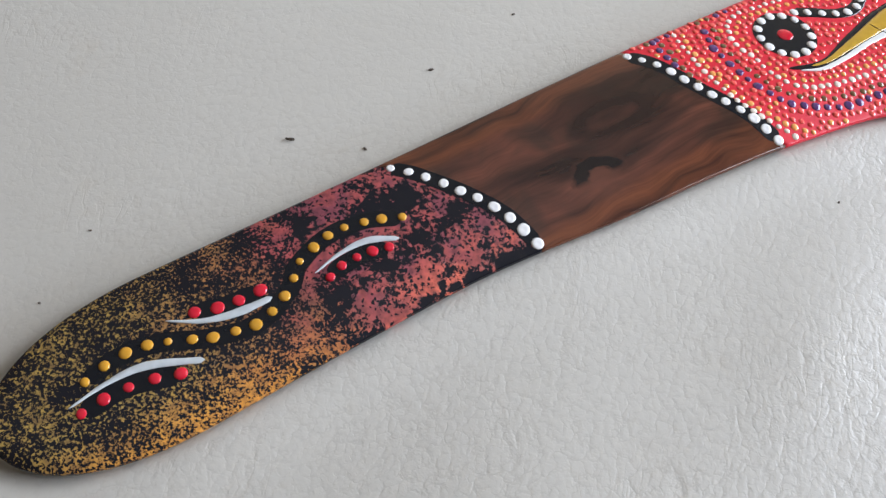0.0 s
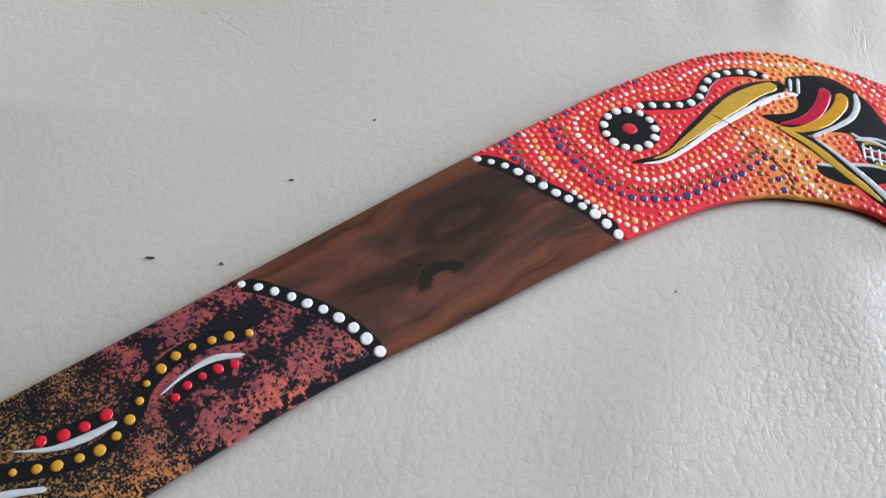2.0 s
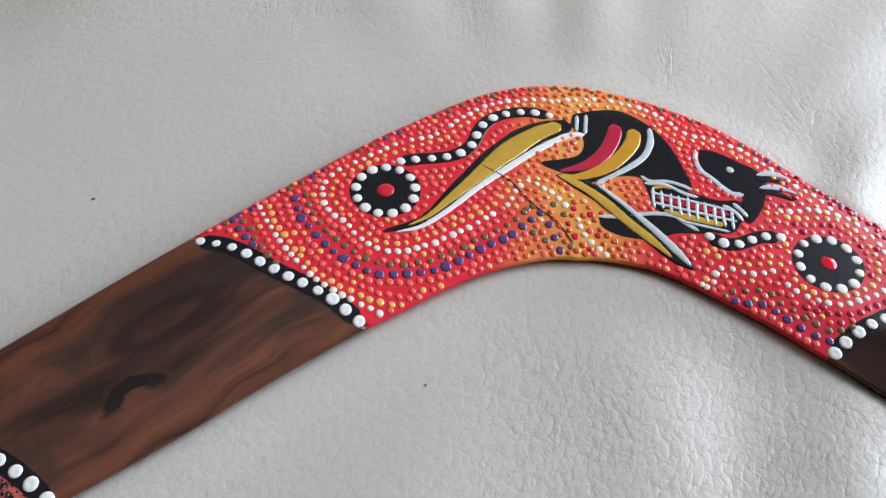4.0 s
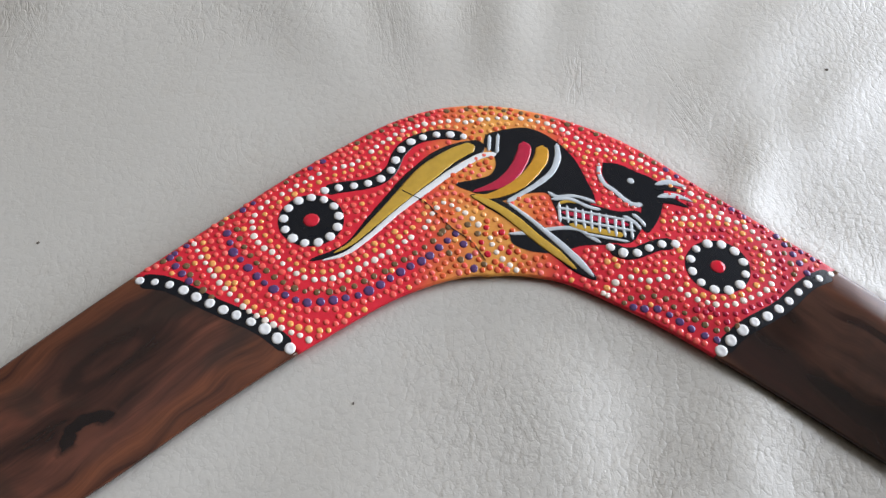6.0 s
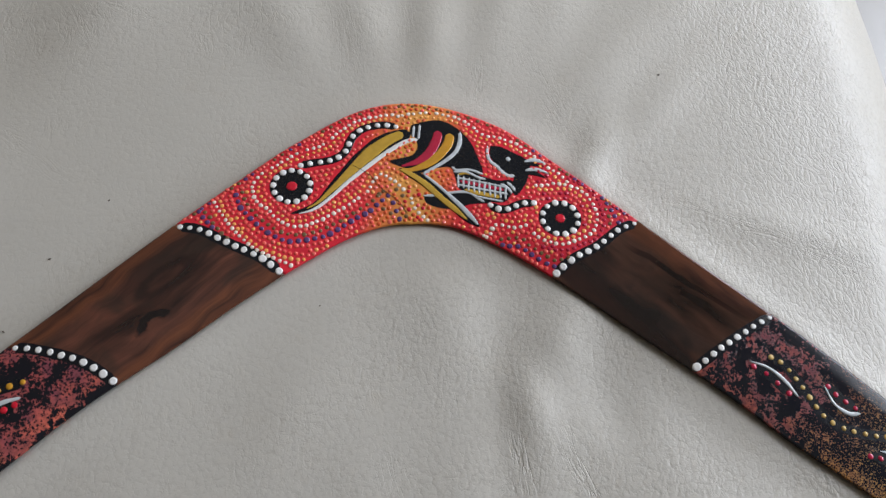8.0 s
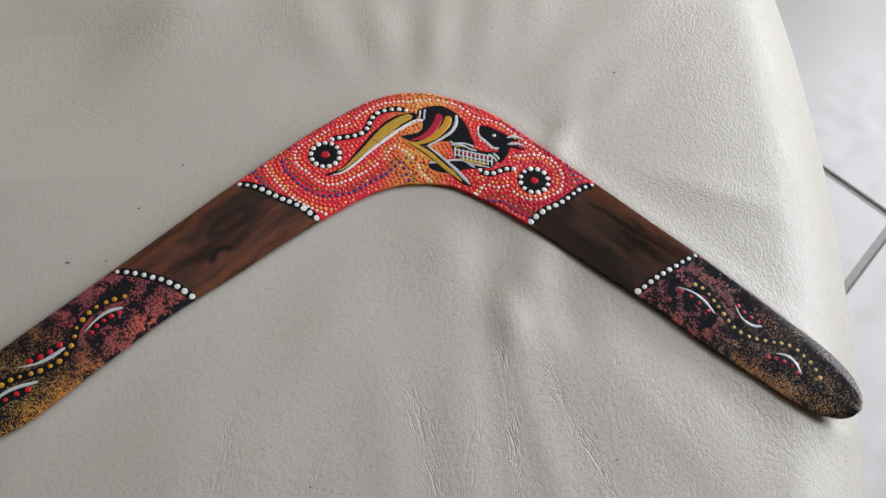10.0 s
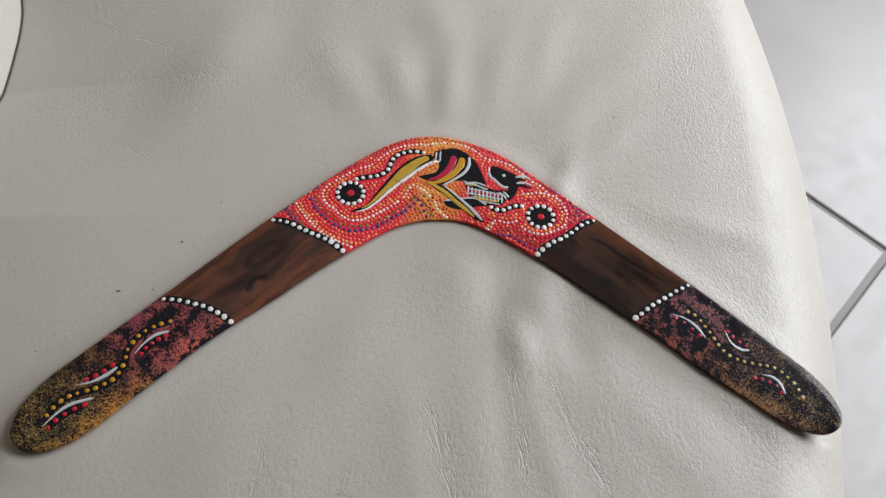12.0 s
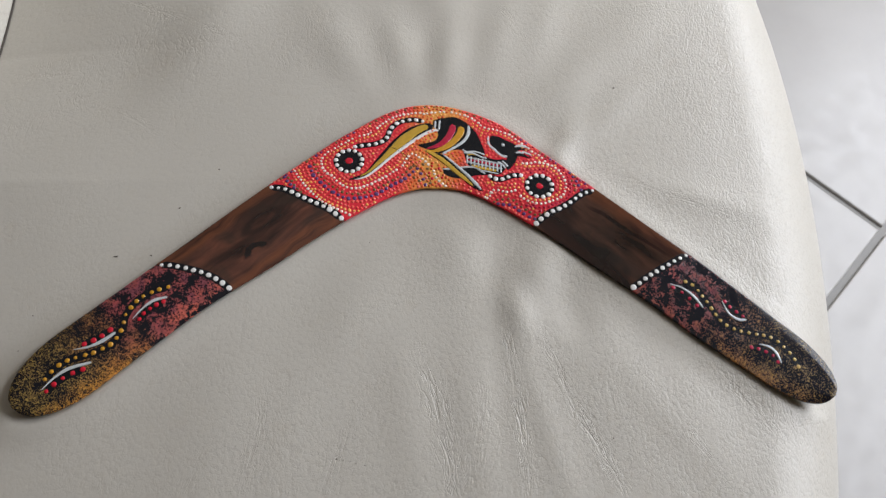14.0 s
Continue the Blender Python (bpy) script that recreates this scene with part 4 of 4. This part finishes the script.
shape("black_shape", [(7.6, 112), (14.4, 114), (22.5, 114.4), (29.9, 109.4), (35.7, 101.4), (38.5, 92.4), (40.2, 83.7), (34.6, 83.0), (28, 84.4), (24.5, 87.5), (17.3, 87.1), (12.4, 85.3),
                      (8.0, 84.6), (3.1, 87.6), (-4, 91.7), (1.9, 93.3), (7.5, 95.1), (9.9, 99.5), (9.0, 104.9), (6.6, 107.1)], BLACK, 0.10, "black curved motif shape")
shape("black_shape", [(11.5, 72.7), (18, 73), (27.5, 74.6), (32.8, 73.7), (38.6, 69.4), (42.5, 67.4), (33.4, 67.5), (25.9, 65.6), (18, 66.5), (12.4, 69.3)], BLACK, 0.10)
shape("black_shape", [(25.6, 88.1), (33, 85), (39.8, 82), (47, 79.5), (53, 79.5), (54.7, 75.9), (52, 71), (48.1, 67.6), (39.4, 68.8), (34.4, 72.4), (28.4, 75.6), (27, 81)], BLACK, 0.09)
shape("black_shape", [(45.2, 99), (50.1, 98.3), (56, 94.7), (60.5, 92), (63.2, 88.5), (62.0, 82.4), (59.3, 76.3), (54.8, 71.2), (52.6, 75.4), (54.4, 79.5), (54.4, 81.6), (51.0, 82.8), (47.6, 87.5), (44.4, 93.1)], BLACK, 0.12, "black rounded motif shape")
stroke("red_sweep", [(20.0, 108.4, 3.6), (19.6, 103.9, 4.6), (15.6, 96.3, 4.6), (10.0, 91.4, 3.4), (1.5, 88.6, 0.8)], CRIMSON, 0.18, "crimson curved stroke", thick=0.08)
stroke("yellow_sweep", [(26.0, 106.6, 4.0), (24.7, 100.8, 4.8), (19.6, 94.0, 4.4), (13.4, 89.3, 3.8), (6.3, 86.6, 2.2), (1.8, 87.4, 0.8)], AMBER, 0.18, thick=0.08)
stroke("white_sweep", [(31.0, 107.3, 1.4), (30.4, 101.1, 2.2), (27.5, 95.3, 2.0), (22.0, 90.6, 1.8), (16.5, 87.1, 1.5), (11.8, 84.2, 1.6)], GREY, 0.2, thick=0.1)
stroke("white_sweep", [(11.2, 72.8, 0.8), (17.8, 72.9, 1.5), (23.7, 73.7, 1.3), (28.7, 74.0, 1.3), (33.5, 73.1, 1.3), (36.0, 70.8, 1.4), (39.5, 68.1, 1.0)], GREY, 0.13, thick=0.08)
stroke("motif_outline", [(0.5, 87.4, 0.8), (6.2, 84.6, 4.4), (13.0, 79.6, 5.2), (20.2, 73.0, 5.8), (26.2, 66.8, 5.6), (31.6, 60.8, 4.6), (36.4, 56.0, 1.0)], BLACK, 0.16, thick=0.05)
stroke("yellow_sweep", [(0.8, 87.1, 0.8), (5.1, 84.7, 2.4), (9.7, 81.3, 2.8), (14.2, 77.0, 3.0), (20.0, 70.7, 2.8), (25.7, 65.2, 2.4), (30.8, 59.7, 0.7)], YELLOW, 0.22, thick=0.08)
stroke("white_sweep", [(12.2, 83.9, 1.0), (17.7, 78.4, 1.4), (22.0, 73.8, 1.6), (27.6, 67.6, 2.1), (32.3, 61.7, 2.2), (35.7, 56.9, 0.8)], GREY, 0.24, thick=0.1)
stroke("white_sweep", [(43.9, 98.9, 1.0), (43.2, 94.8, 1.4), (44.1, 90.6, 1.6), (47.2, 87.2, 1.6), (49.5, 84.1, 1.6), (51.9, 82.0, 1.7), (55.2, 81.7, 1.8)], GREY, 0.22, thick=0.1)
stroke("white_sweep", [(52.4, 92.2, 2.2), (53.7, 90.2, 2.3)], GREY, 0.22, thick=0.12)
stroke("motif_outline", [(60, 88.2, 2.4), (64.4, 88.2, 2.4), (70, 86.6, 0.6)], BLACK, 0.12, thick=0.05)
stroke("motif_outline", [(60, 83.2, 2.0), (64.6, 83.0, 2.4), (70, 80.2, 0.6)], BLACK, 0.12, thick=0.05)
stroke("white_sweep", [(60.6, 89.5, 0.9), (65.4, 90.5, 2.2), (71.0, 88.5, 0.7)], GREY, 0.2, thick=0.1)
stroke("white_sweep", [(60.5, 84.6, 0.9), (64.6, 85.1, 2.1), (68.7, 84.2, 1.5), (71.7, 82.4, 0.6)], GREY, 0.2, thick=0.1)
for a, b in (((8.9, 111.6), (8.0, 104.9)), ((11.8, 112.2), (10.6, 103.8))):
    stroke("white_bar", [(*a, 1.2), (*b, 1.2)], GREY, 0.2, thick=0.1)
stroke("red_sweep", [(28.7, 79.8, 1.2), (37.5, 77.4, 1.9), (49.4, 74.2, 1.4)], CRIMSON, 0.2, thick=0.06)
stroke("yellow_sweep", [(30.5, 75.2, 1.2), (36.7, 73.0, 2.2), (47.0, 70.4, 1.8)], YELLOW, 0.2, thick=0.06)
stroke("yellow_sweep", [(28.1, 83.2, 1.0), (31.5, 84.0, 1.2), (34.3, 83.1, 0.9)], YELLOW, 0.2, thick=0.06)
for pts, wide in (([(25.4, 87.8), (27.9, 85.8), (33.1, 85.9), (37.1, 84.6), (40.2, 82.9)], 1.2), ([(26.1, 84.9), (32.0, 84.7), (37.4, 81.6), (41.4, 80.2)], 1.2), ([(27.4, 81.6), (38.0, 79.0), (50.6, 75.6)], 0.9),
                  ([(28.0, 77.8), (39.0, 74.9), (51.0, 71.8)], 0.9), ([(35.0, 71.4), (42, 69.6), (48.3, 68.0)], 0.9), ([(51.1, 78.4), (53.3, 75.8), (54.4, 73.4)], 1.3), ([(48.0, 77.7), (51.3, 75.1), (52.8, 72.0)], 1.3)):
    stroke("white_bar", pts, GREY, 0.26, width=wide, thick=0.1)
for k in range(10):
    x, y = 28.2 + k * 2.42, 83.0 - k * 0.84
    lean = random.uniform(-0.3, 0.3)
    stroke("white_bar", [(x + 0.3 + lean, y + random.uniform(0.0, 0.9)), (x - 0.2, y - 3.4), (x - 0.4 - lean, y - 6.4 - random.uniform(0.0, 1.2))], GREY, 0.25, width=0.95, thick=0.08)

# two rosettes with a winding dotted line each
for centre, ring, count, line, n in (((-49.4, 79.5), 8.5, 13, [(-45.4, 90.6), (-39.7, 91.8), (-34.9, 92.4), (-30.5, 93.4), (-26.5, 95.6), (-23.8, 99), (-22, 103.8), (-19.6, 107.4), (-15.5, 110.6), (-9.8, 112.2), (-5.0, 112.4), (0.2, 111.2)], 13),
                                     ((74.0, 58.2), 8.4, 12, [(42, 66.5), (45.6, 64.3), (49.5, 64), (53, 65.2), (57.2, 66.7), (62.5, 66.8)], 6)):
    outline = [(centre[0] + (ring + 1.6) * math.cos(a), centre[1] + (ring + 1.0) * math.sin(a)) for a in np.linspace(0, 2 * math.pi, 24, endpoint=False)]
    under = stroke("black_line", line, BLACK, 0.07, "black winding line under white dots", width=4.2, thick=0.04)
    disc = shape("black_disc", outline, BLACK, 0.10, "black disc ringed with white dots")
    dot("red_center_dot", *centre, RED, 2.5, 0.3, 0, 0.1, disc)
    for k in range(count):
        a = 2 * math.pi * (k + 0.3) / count
        dot("white_ring_dot", centre[0] + ring * math.cos(a), centre[1] + ring * math.sin(a), WHITE, 1.5, 0.42, 0.1, 0.1, disc)
    dots_along("white_line_dot", line, WHITE, 1.4, 0, 0.42, 0.1, 0.15, 0.1, n, parent=under)

# hairline crack across the bend
stroke("crack", [(-21.4, 90.1), (-14.2, 85.2), (-10.7, 80.7), (-6.1, 75.1), (-0.8, 70.8), (3.4, 64.1)], BLACK, 0.24, "fine dark crack", width=0.26, thick=0.08)

# rows of field dots that follow the motif
ROW_WHITE = [(1.3, 117.6), (-4.1, 118.5), (-13.2, 116.8), (-20.1, 114.3), (-28.0, 108.7), (-31.6, 104.4), (-36.7, 100.8), (-43.4, 99.2), (-49.6, 95.8), (-55.8, 91.6), (-61.6, 88.3), (-66.2, 83.1),
             (-67.4, 77.5), (-64.1, 70.9), (-59.4, 67.0), (-56.1, 62.7), (-50.7, 58.9), (-45.5, 58.2), (-39.3, 60.2), (-30.5, 64.7), (-21.4, 70.5), (-15.4, 75.0), (-11.8, 80.8), (-8.3, 84.6), (-3.8, 81.9), (0.1, 79.0),
             (4.6, 73.4), (6.9, 66.5), (12.4, 60.6)]
ROW_PURPLE = [(-74.9, 75.6), (-71.6, 68), (-65.7, 61), (-59.7, 55.9), (-52.9, 51.8), (-45.6, 51.4), (-37, 52.8), (-29.1, 56.4), (-21.7, 61.2), (-14.2, 65.7), (-8.2, 70.7), (-5, 73.3)]
dots_along("white_dot", ROW_WHITE, CREAM, 0.95, 2.75, 0.3, 0, 0.3, skip=0.03)
dots_along("orange_dot", beside(ROW_WHITE[:26], 2.5), ORANGE, 0.9, 2.9, 0.3, 0, 0.3, skip=0.05)
dots_along("purple_dot", ROW_PURPLE, PURPLE, 1.3, 3.7, 0.36, 0, 0.3)
dots_along("olive_dot", beside(ROW_PURPLE, 3.1), GREEN, 1.0, 3.6, 0.3, 0, 0.3)
dots_along("purple_dot", [(-3.1, 69.8), (-1.2, 64.8), (-0.2, 61.8)], PURPLE, 1.3, 4.2, 0.36)
dots_along("purple_dot", [(-90.8, 67.6), (-88.9, 65.2), (-87.0, 62.2), (-84.4, 59.1)], PURPLE, 1.25, 3.4, 0.34)
dots_along("olive_dot", [(-87.9, 67.1), (-85.2, 64.1), (-84.0, 61.5), (-82.2, 59.0), (-80.0, 55.7), (-77.5, 53.6)], GREEN, 1.05, 3.3, 0.3)
dots_along("white_dot", [(-84.2, 72.3), (-82.6, 69.0), (-79.6, 64.1), (-76.1, 58.9), (-72.2, 54.5), (-68.0, 50.1), (-63.0, 46.5), (-58.4, 43.9), (-53.6, 41.9), (-49.5, 40.1)], CREAM, 0.95, 2.7, 0.3, 0, 0.2)
dots_along("orange_dot", [(-81.5, 72.8), (-80.0, 67.9), (-76.3, 62.5), (-72.1, 57.0), (-67.8, 52.4), (-63.0, 48.6), (-56.9, 45.6), (-50.6, 43.2), (-43.7, 42.6)], ORANGE, 1.0, 2.9, 0.32, 0, 0.2)
ROW_EAST = [(3.6, 118), (11.4, 119.2), (22.4, 118.4), (28.7, 116.4), (35.4, 112.2), (41.2, 106.2), (49.9, 103.4), (57.2, 100.4), (65.1, 93.5), (71.5, 86.6), (77.1, 82), (80.1, 78.2)]
dots_along("white_dot", ROW_EAST, CREAM, 0.95, 2.8, 0.3, 0, 0.3, skip=0.05)
dots_along("orange_dot", beside(ROW_EAST, -2.6), ORANGE, 0.9, 2.9, 0.3, 0, 0.3, skip=0.08)
RING_WHITE = [(64.5, 76.1), (69.7, 76.5), (73.5, 77.2), (77.3, 76.4), (80.9, 75.6), (84.2, 73.9), (87.2, 71.9), (89.1, 68.7), (90.6, 65.4), (91.3, 62.0), (91.5, 58.4), (90.9, 55.7), (89.3, 52.1),
              (87.0, 49.6), (83.2, 47.6), (77.6, 45.7), (74.1, 45.0), (70.5, 45.6), (65.4, 47.1), (62.7, 48.9), (60.5, 51.7), (58.8, 55.2), (55.6, 54.8), (52.1, 54.5), (48.6, 55.3), (45.5, 56.4), (42.6, 56.2), (40.8, 51.8), (36.0, 49.7)]
RING_ORANGE = [(60.4, 75.2), (64.1, 75.0), (66.5, 74.0), (70.0, 73.8), (73.4, 74.0), (76.4, 74.3), (79.8, 73.8), (82.4, 72.4), (84.7, 70.4), (86.4, 67.7), (87.7, 64.7), (88.2, 61.4), (87.9, 58.2), (87.1, 54.8), (85.0, 51.8),
               (82.3, 50.2), (79.3, 48.7), (75.9, 47.8), (71.9, 47.6), (68.2, 48.4), (65.7, 49.6), (63.8, 51.2), (61.6, 54.0), (60.0, 57.6), (55.8, 57.6), (51.5, 57.4), (47.5, 58.6), (43.0, 60.2), (40.5, 61.6)]
dots_along("white_dot", RING_WHITE, CREAM, 0.98, 2.85, 0.32, 0, 0.25, skip=0.03)
dots_along("orange_dot", RING_ORANGE, ORANGE, 0.98, 2.9, 0.32, 0, 0.25, skip=0.04)
dots_along("crimson_dot", [(80.9, 79.4), (86.0, 76.4), (90.2, 73.0), (92.6, 69.4), (94.0, 65.2), (94.6, 61.0), (94.6, 57.0), (93.6, 53.0), (91.6, 49.6), (88.4, 46.6), (83.0, 44.6), (78.0, 42.8), (73.6, 42.0), (69.2, 42.6), (64.4, 44.2)], CRIMSON, 1.0, 2.9, 0.34, 0, 0.2)
dots_along("purple_dot", [(45.2, 45.5), (50.0, 45.6), (54.6, 45.0), (57.2, 42.0), (59.8, 39.9), (62.3, 38.0), (65.2, 36.0), (68.6, 34.8)], PURPLE, 1.25, 3.9, 0.34)
dots_along("olive_dot", [(43.0, 47.7), (46.1, 49.4), (49.2, 49.5), (52.9, 49.3), (55.9, 48.2), (58.0, 45.8), (60.4, 43.6), (62.8, 41.6), (65.4, 39.6), (68.8, 37.6), (72.2, 37.5), (75.4, 38.1)], GREEN, 1.0, 3.3, 0.3)
dots_along("purple_dot", [(95.5, 68.7), (98.6, 62.5), (99.7, 58.8), (101.0, 54.8)], PURPLE, 1.2, 3.9, 0.34)
dots_along("olive_dot", [(96.4, 62.2), (97.2, 58.4), (97.2, 54.6)], GREEN, 0.95, 3.6, 0.3)
for at in ((4.5, 75.2), (2.6, 70.2), (9.2, 73.4), (10.8, 66.6), (4.2, 66.2), (8.0, 62.2)):
    dot("vermilion_dot", *at, RED, 1.1, 0.34)
for at in ((-7.6, 66.8), (-1.2, 76.4), (1.6, 73.2), (-4.2, 64.6), (2.8, 62.9), (-9.2, 74.2)):
    dot("olive_dot", *at, GREEN, 1.05, 0.3)
# along the outer rim
for k in range(64):
    s = RUN[-1] * (0.29 + 0.42 * k / 63)
    x, y = np.interp(s, RUN, MID[:, 0]), np.interp(s, RUN, MID[:, 1])
    nx, ny, w = np.interp(s, RUN, NORMAL[:, 0]), np.interp(s, RUN, NORMAL[:, 1]), np.interp(s, RUN, HALF)
    if abs(k - 32) < 25.5:
        rim = (("olive_dot", GREEN), ("purple_dot", PURPLE), ("coral_dot", CORAL))[(k // 2) % 3 if abs(k - 32) > 7 else 0]
        dot(rim[0], x + nx * w * 0.925, y + ny * w * 0.925, rim[1], 1.0, 0.28)


def fill_field():
    """Coral, salmon, orange and vermilion dots in rows that run beside the laid rows, over the ground still free."""
    x, y = (a.ravel() for a in np.meshgrid(np.arange(-104, 114, 0.45), np.arange(28, 128, 0.45)))
    near = np.concatenate([((x[k:k + 4000, None] - MID[None, :, 0]) ** 2 + (y[k:k + 4000, None] - MID[None, :, 1]) ** 2).argmin(1) for k in range(0, len(x), 4000)])
    v = ((x - MID[near, 0]) * NORMAL[near, 0] + (y - MID[near, 1]) * NORMAL[near, 1]) / HALF[near]
    keep = (np.abs(v) < 0.975) & (RUN[near] > CUT_LC[0] + CUT_LC[1] * v + CUT_LC[2] * v * v + 4.2) & (RUN[near] < CUT_RC[0] + CUT_RC[1] * v + CUT_RC[2] * v * v - 4.2)
    x, y = x[keep], y[keep]
    for poly in PATCHES:
        a, b = poly, np.roll(poly, -1, 0)
        cross = (a[None, :, 1] > y[:, None]) != (b[None, :, 1] > y[:, None])
        rise = np.where(b[:, 1] == a[:, 1], 1e-9, b[:, 1] - a[:, 1])
        odd = (cross & (x[:, None] < (b[:, 0] - a[:, 0]) * (y[:, None] - a[:, 1]) / rise + a[:, 0])).sum(1) % 2 == 1
        free = ~odd & (np.hypot(x[:, None] - a[:, 0], y[:, None] - a[:, 1]).min(1) > 1.05)
        x, y = x[free], y[free]
    for tx, ty, r in TAKEN:
        free = np.hypot(x - tx, y - ty) > r + 0.95
        x, y = x[free], y[free]
    rows = np.vstack(ROWS)
    gap = np.concatenate([np.hypot(x[k:k + 2000, None] - rows[:, 0], y[k:k + 2000, None] - rows[:, 1]).min(1) for k in range(0, len(x), 2000)])
    level = np.round(gap / 2.45)
    order = level + np.where(np.abs(gap - level * 2.45) < 0.32, 0, 50)
    rng = random.Random(7)
    made, last = [], np.array((-100.0, 60.0))
    while len(x):
        # finish the nearest row before the next one is begun
        k = int(np.argmin(order * 1000 + np.hypot(x - last[0], y - last[1])))
        last = np.array((x[k], y[k]))
        made.append((float(x[k]), float(y[k]), int(level[k])))
        free = np.hypot(x - last[0], y - last[1]) > 2.3
        x, y, order, level = x[free], y[free], order[free], level[free]
    for x, y, row in made:
        amber = abs(x - 0.1 * y + 1) < 17
        pick = rng.random()
        if amber and pick < 0.62:
            dot("vermilion_dot", x, y, VERMILION, 0.98, 0.36)
        elif x > 66 and pick < 0.45:
            dot("crimson_dot", x, y, CRIMSON, 0.98, 0.36)
        elif pick < 0.60 + 0.25 * (row % 2):
            dot("coral_dot", x, y, CORAL, 0.98, 0.36)
        elif pick < 0.93:
            dot("salmon_dot", x, y, SALMON, 0.95, 0.36)
        else:
            dot("orange_dot", x, y, ORANGE, 0.92, 0.34)


VERMILION = paint("vermilion_paint", (0.78, 0.12, 0.04))
fill_field()


# ---- crumbs on the hide ----
def crumb(x, y, size, turn, thin):
    bm = bmesh.new()
    bmesh.ops.create_icosphere(bm, subdivisions=2, radius=1.0)
    for v in bm.verts:
        v.co *= 1 + 0.45 * noise.noise(v.co * 1.7 + Vector((x, y, 0)))
        v.co = Vector((v.co.x * size, v.co.y * size * thin, v.co.z * size * 0.5)) / 1000
    me = bpy.data.meshes.new("crumb")
    bm.to_mesh(me)
    bm.free()
    me.materials.append(CRUMB)
    ob = tagged(new("crumb", me), "tiny dark crumb lying on the cream leather", "crumb", "crumbs on the leather")
    z = SEAT_TOP + float((seat_relief(np.array([x / 1000]), np.array([y / 1000])) + wrap(np.array([x / 1000]), np.array([y / 1000])))[0])
    ob.location, ob.rotation_euler = (x / 1000, y / 1000, z + size * 0.0003), (0, 0, radians(turn))


for row in ((-155.6, 49.5, 1.1, 20, 0.5), (-169.3, 15.6, 1.0, -40, 0.5), (-190.3, 15.7, 1.9, 0, 0.18), (-133.2, 78.7, 0.8, 30, 0.6), (98.2, -107.1, 1.0, 50, 0.3),
            (139.4, 144.9, 0.9, 0, 0.8), (-37.1, 22.1, 0.6, 80, 0.5), (-69.5, 79.2, 0.6, 0, 0.8), (-57.5, -112.3, 0.7, 0, 0.8), (-54, -113.2, 0.45, 0, 0.8), (-50.5, -114, 0.45, 0, 0.8),
            (-47, -115, 0.45, 0, 0.8), (-42, -116.4, 0.5, 0, 0.8), (-232, -22, 0.6, 10, 0.7), (-236, -44, 0.5, 0, 0.8)):
    crumb(row[0], row[1], row[2] * 0.7, *row[3:])

# ---- floor tiles ----
floor()
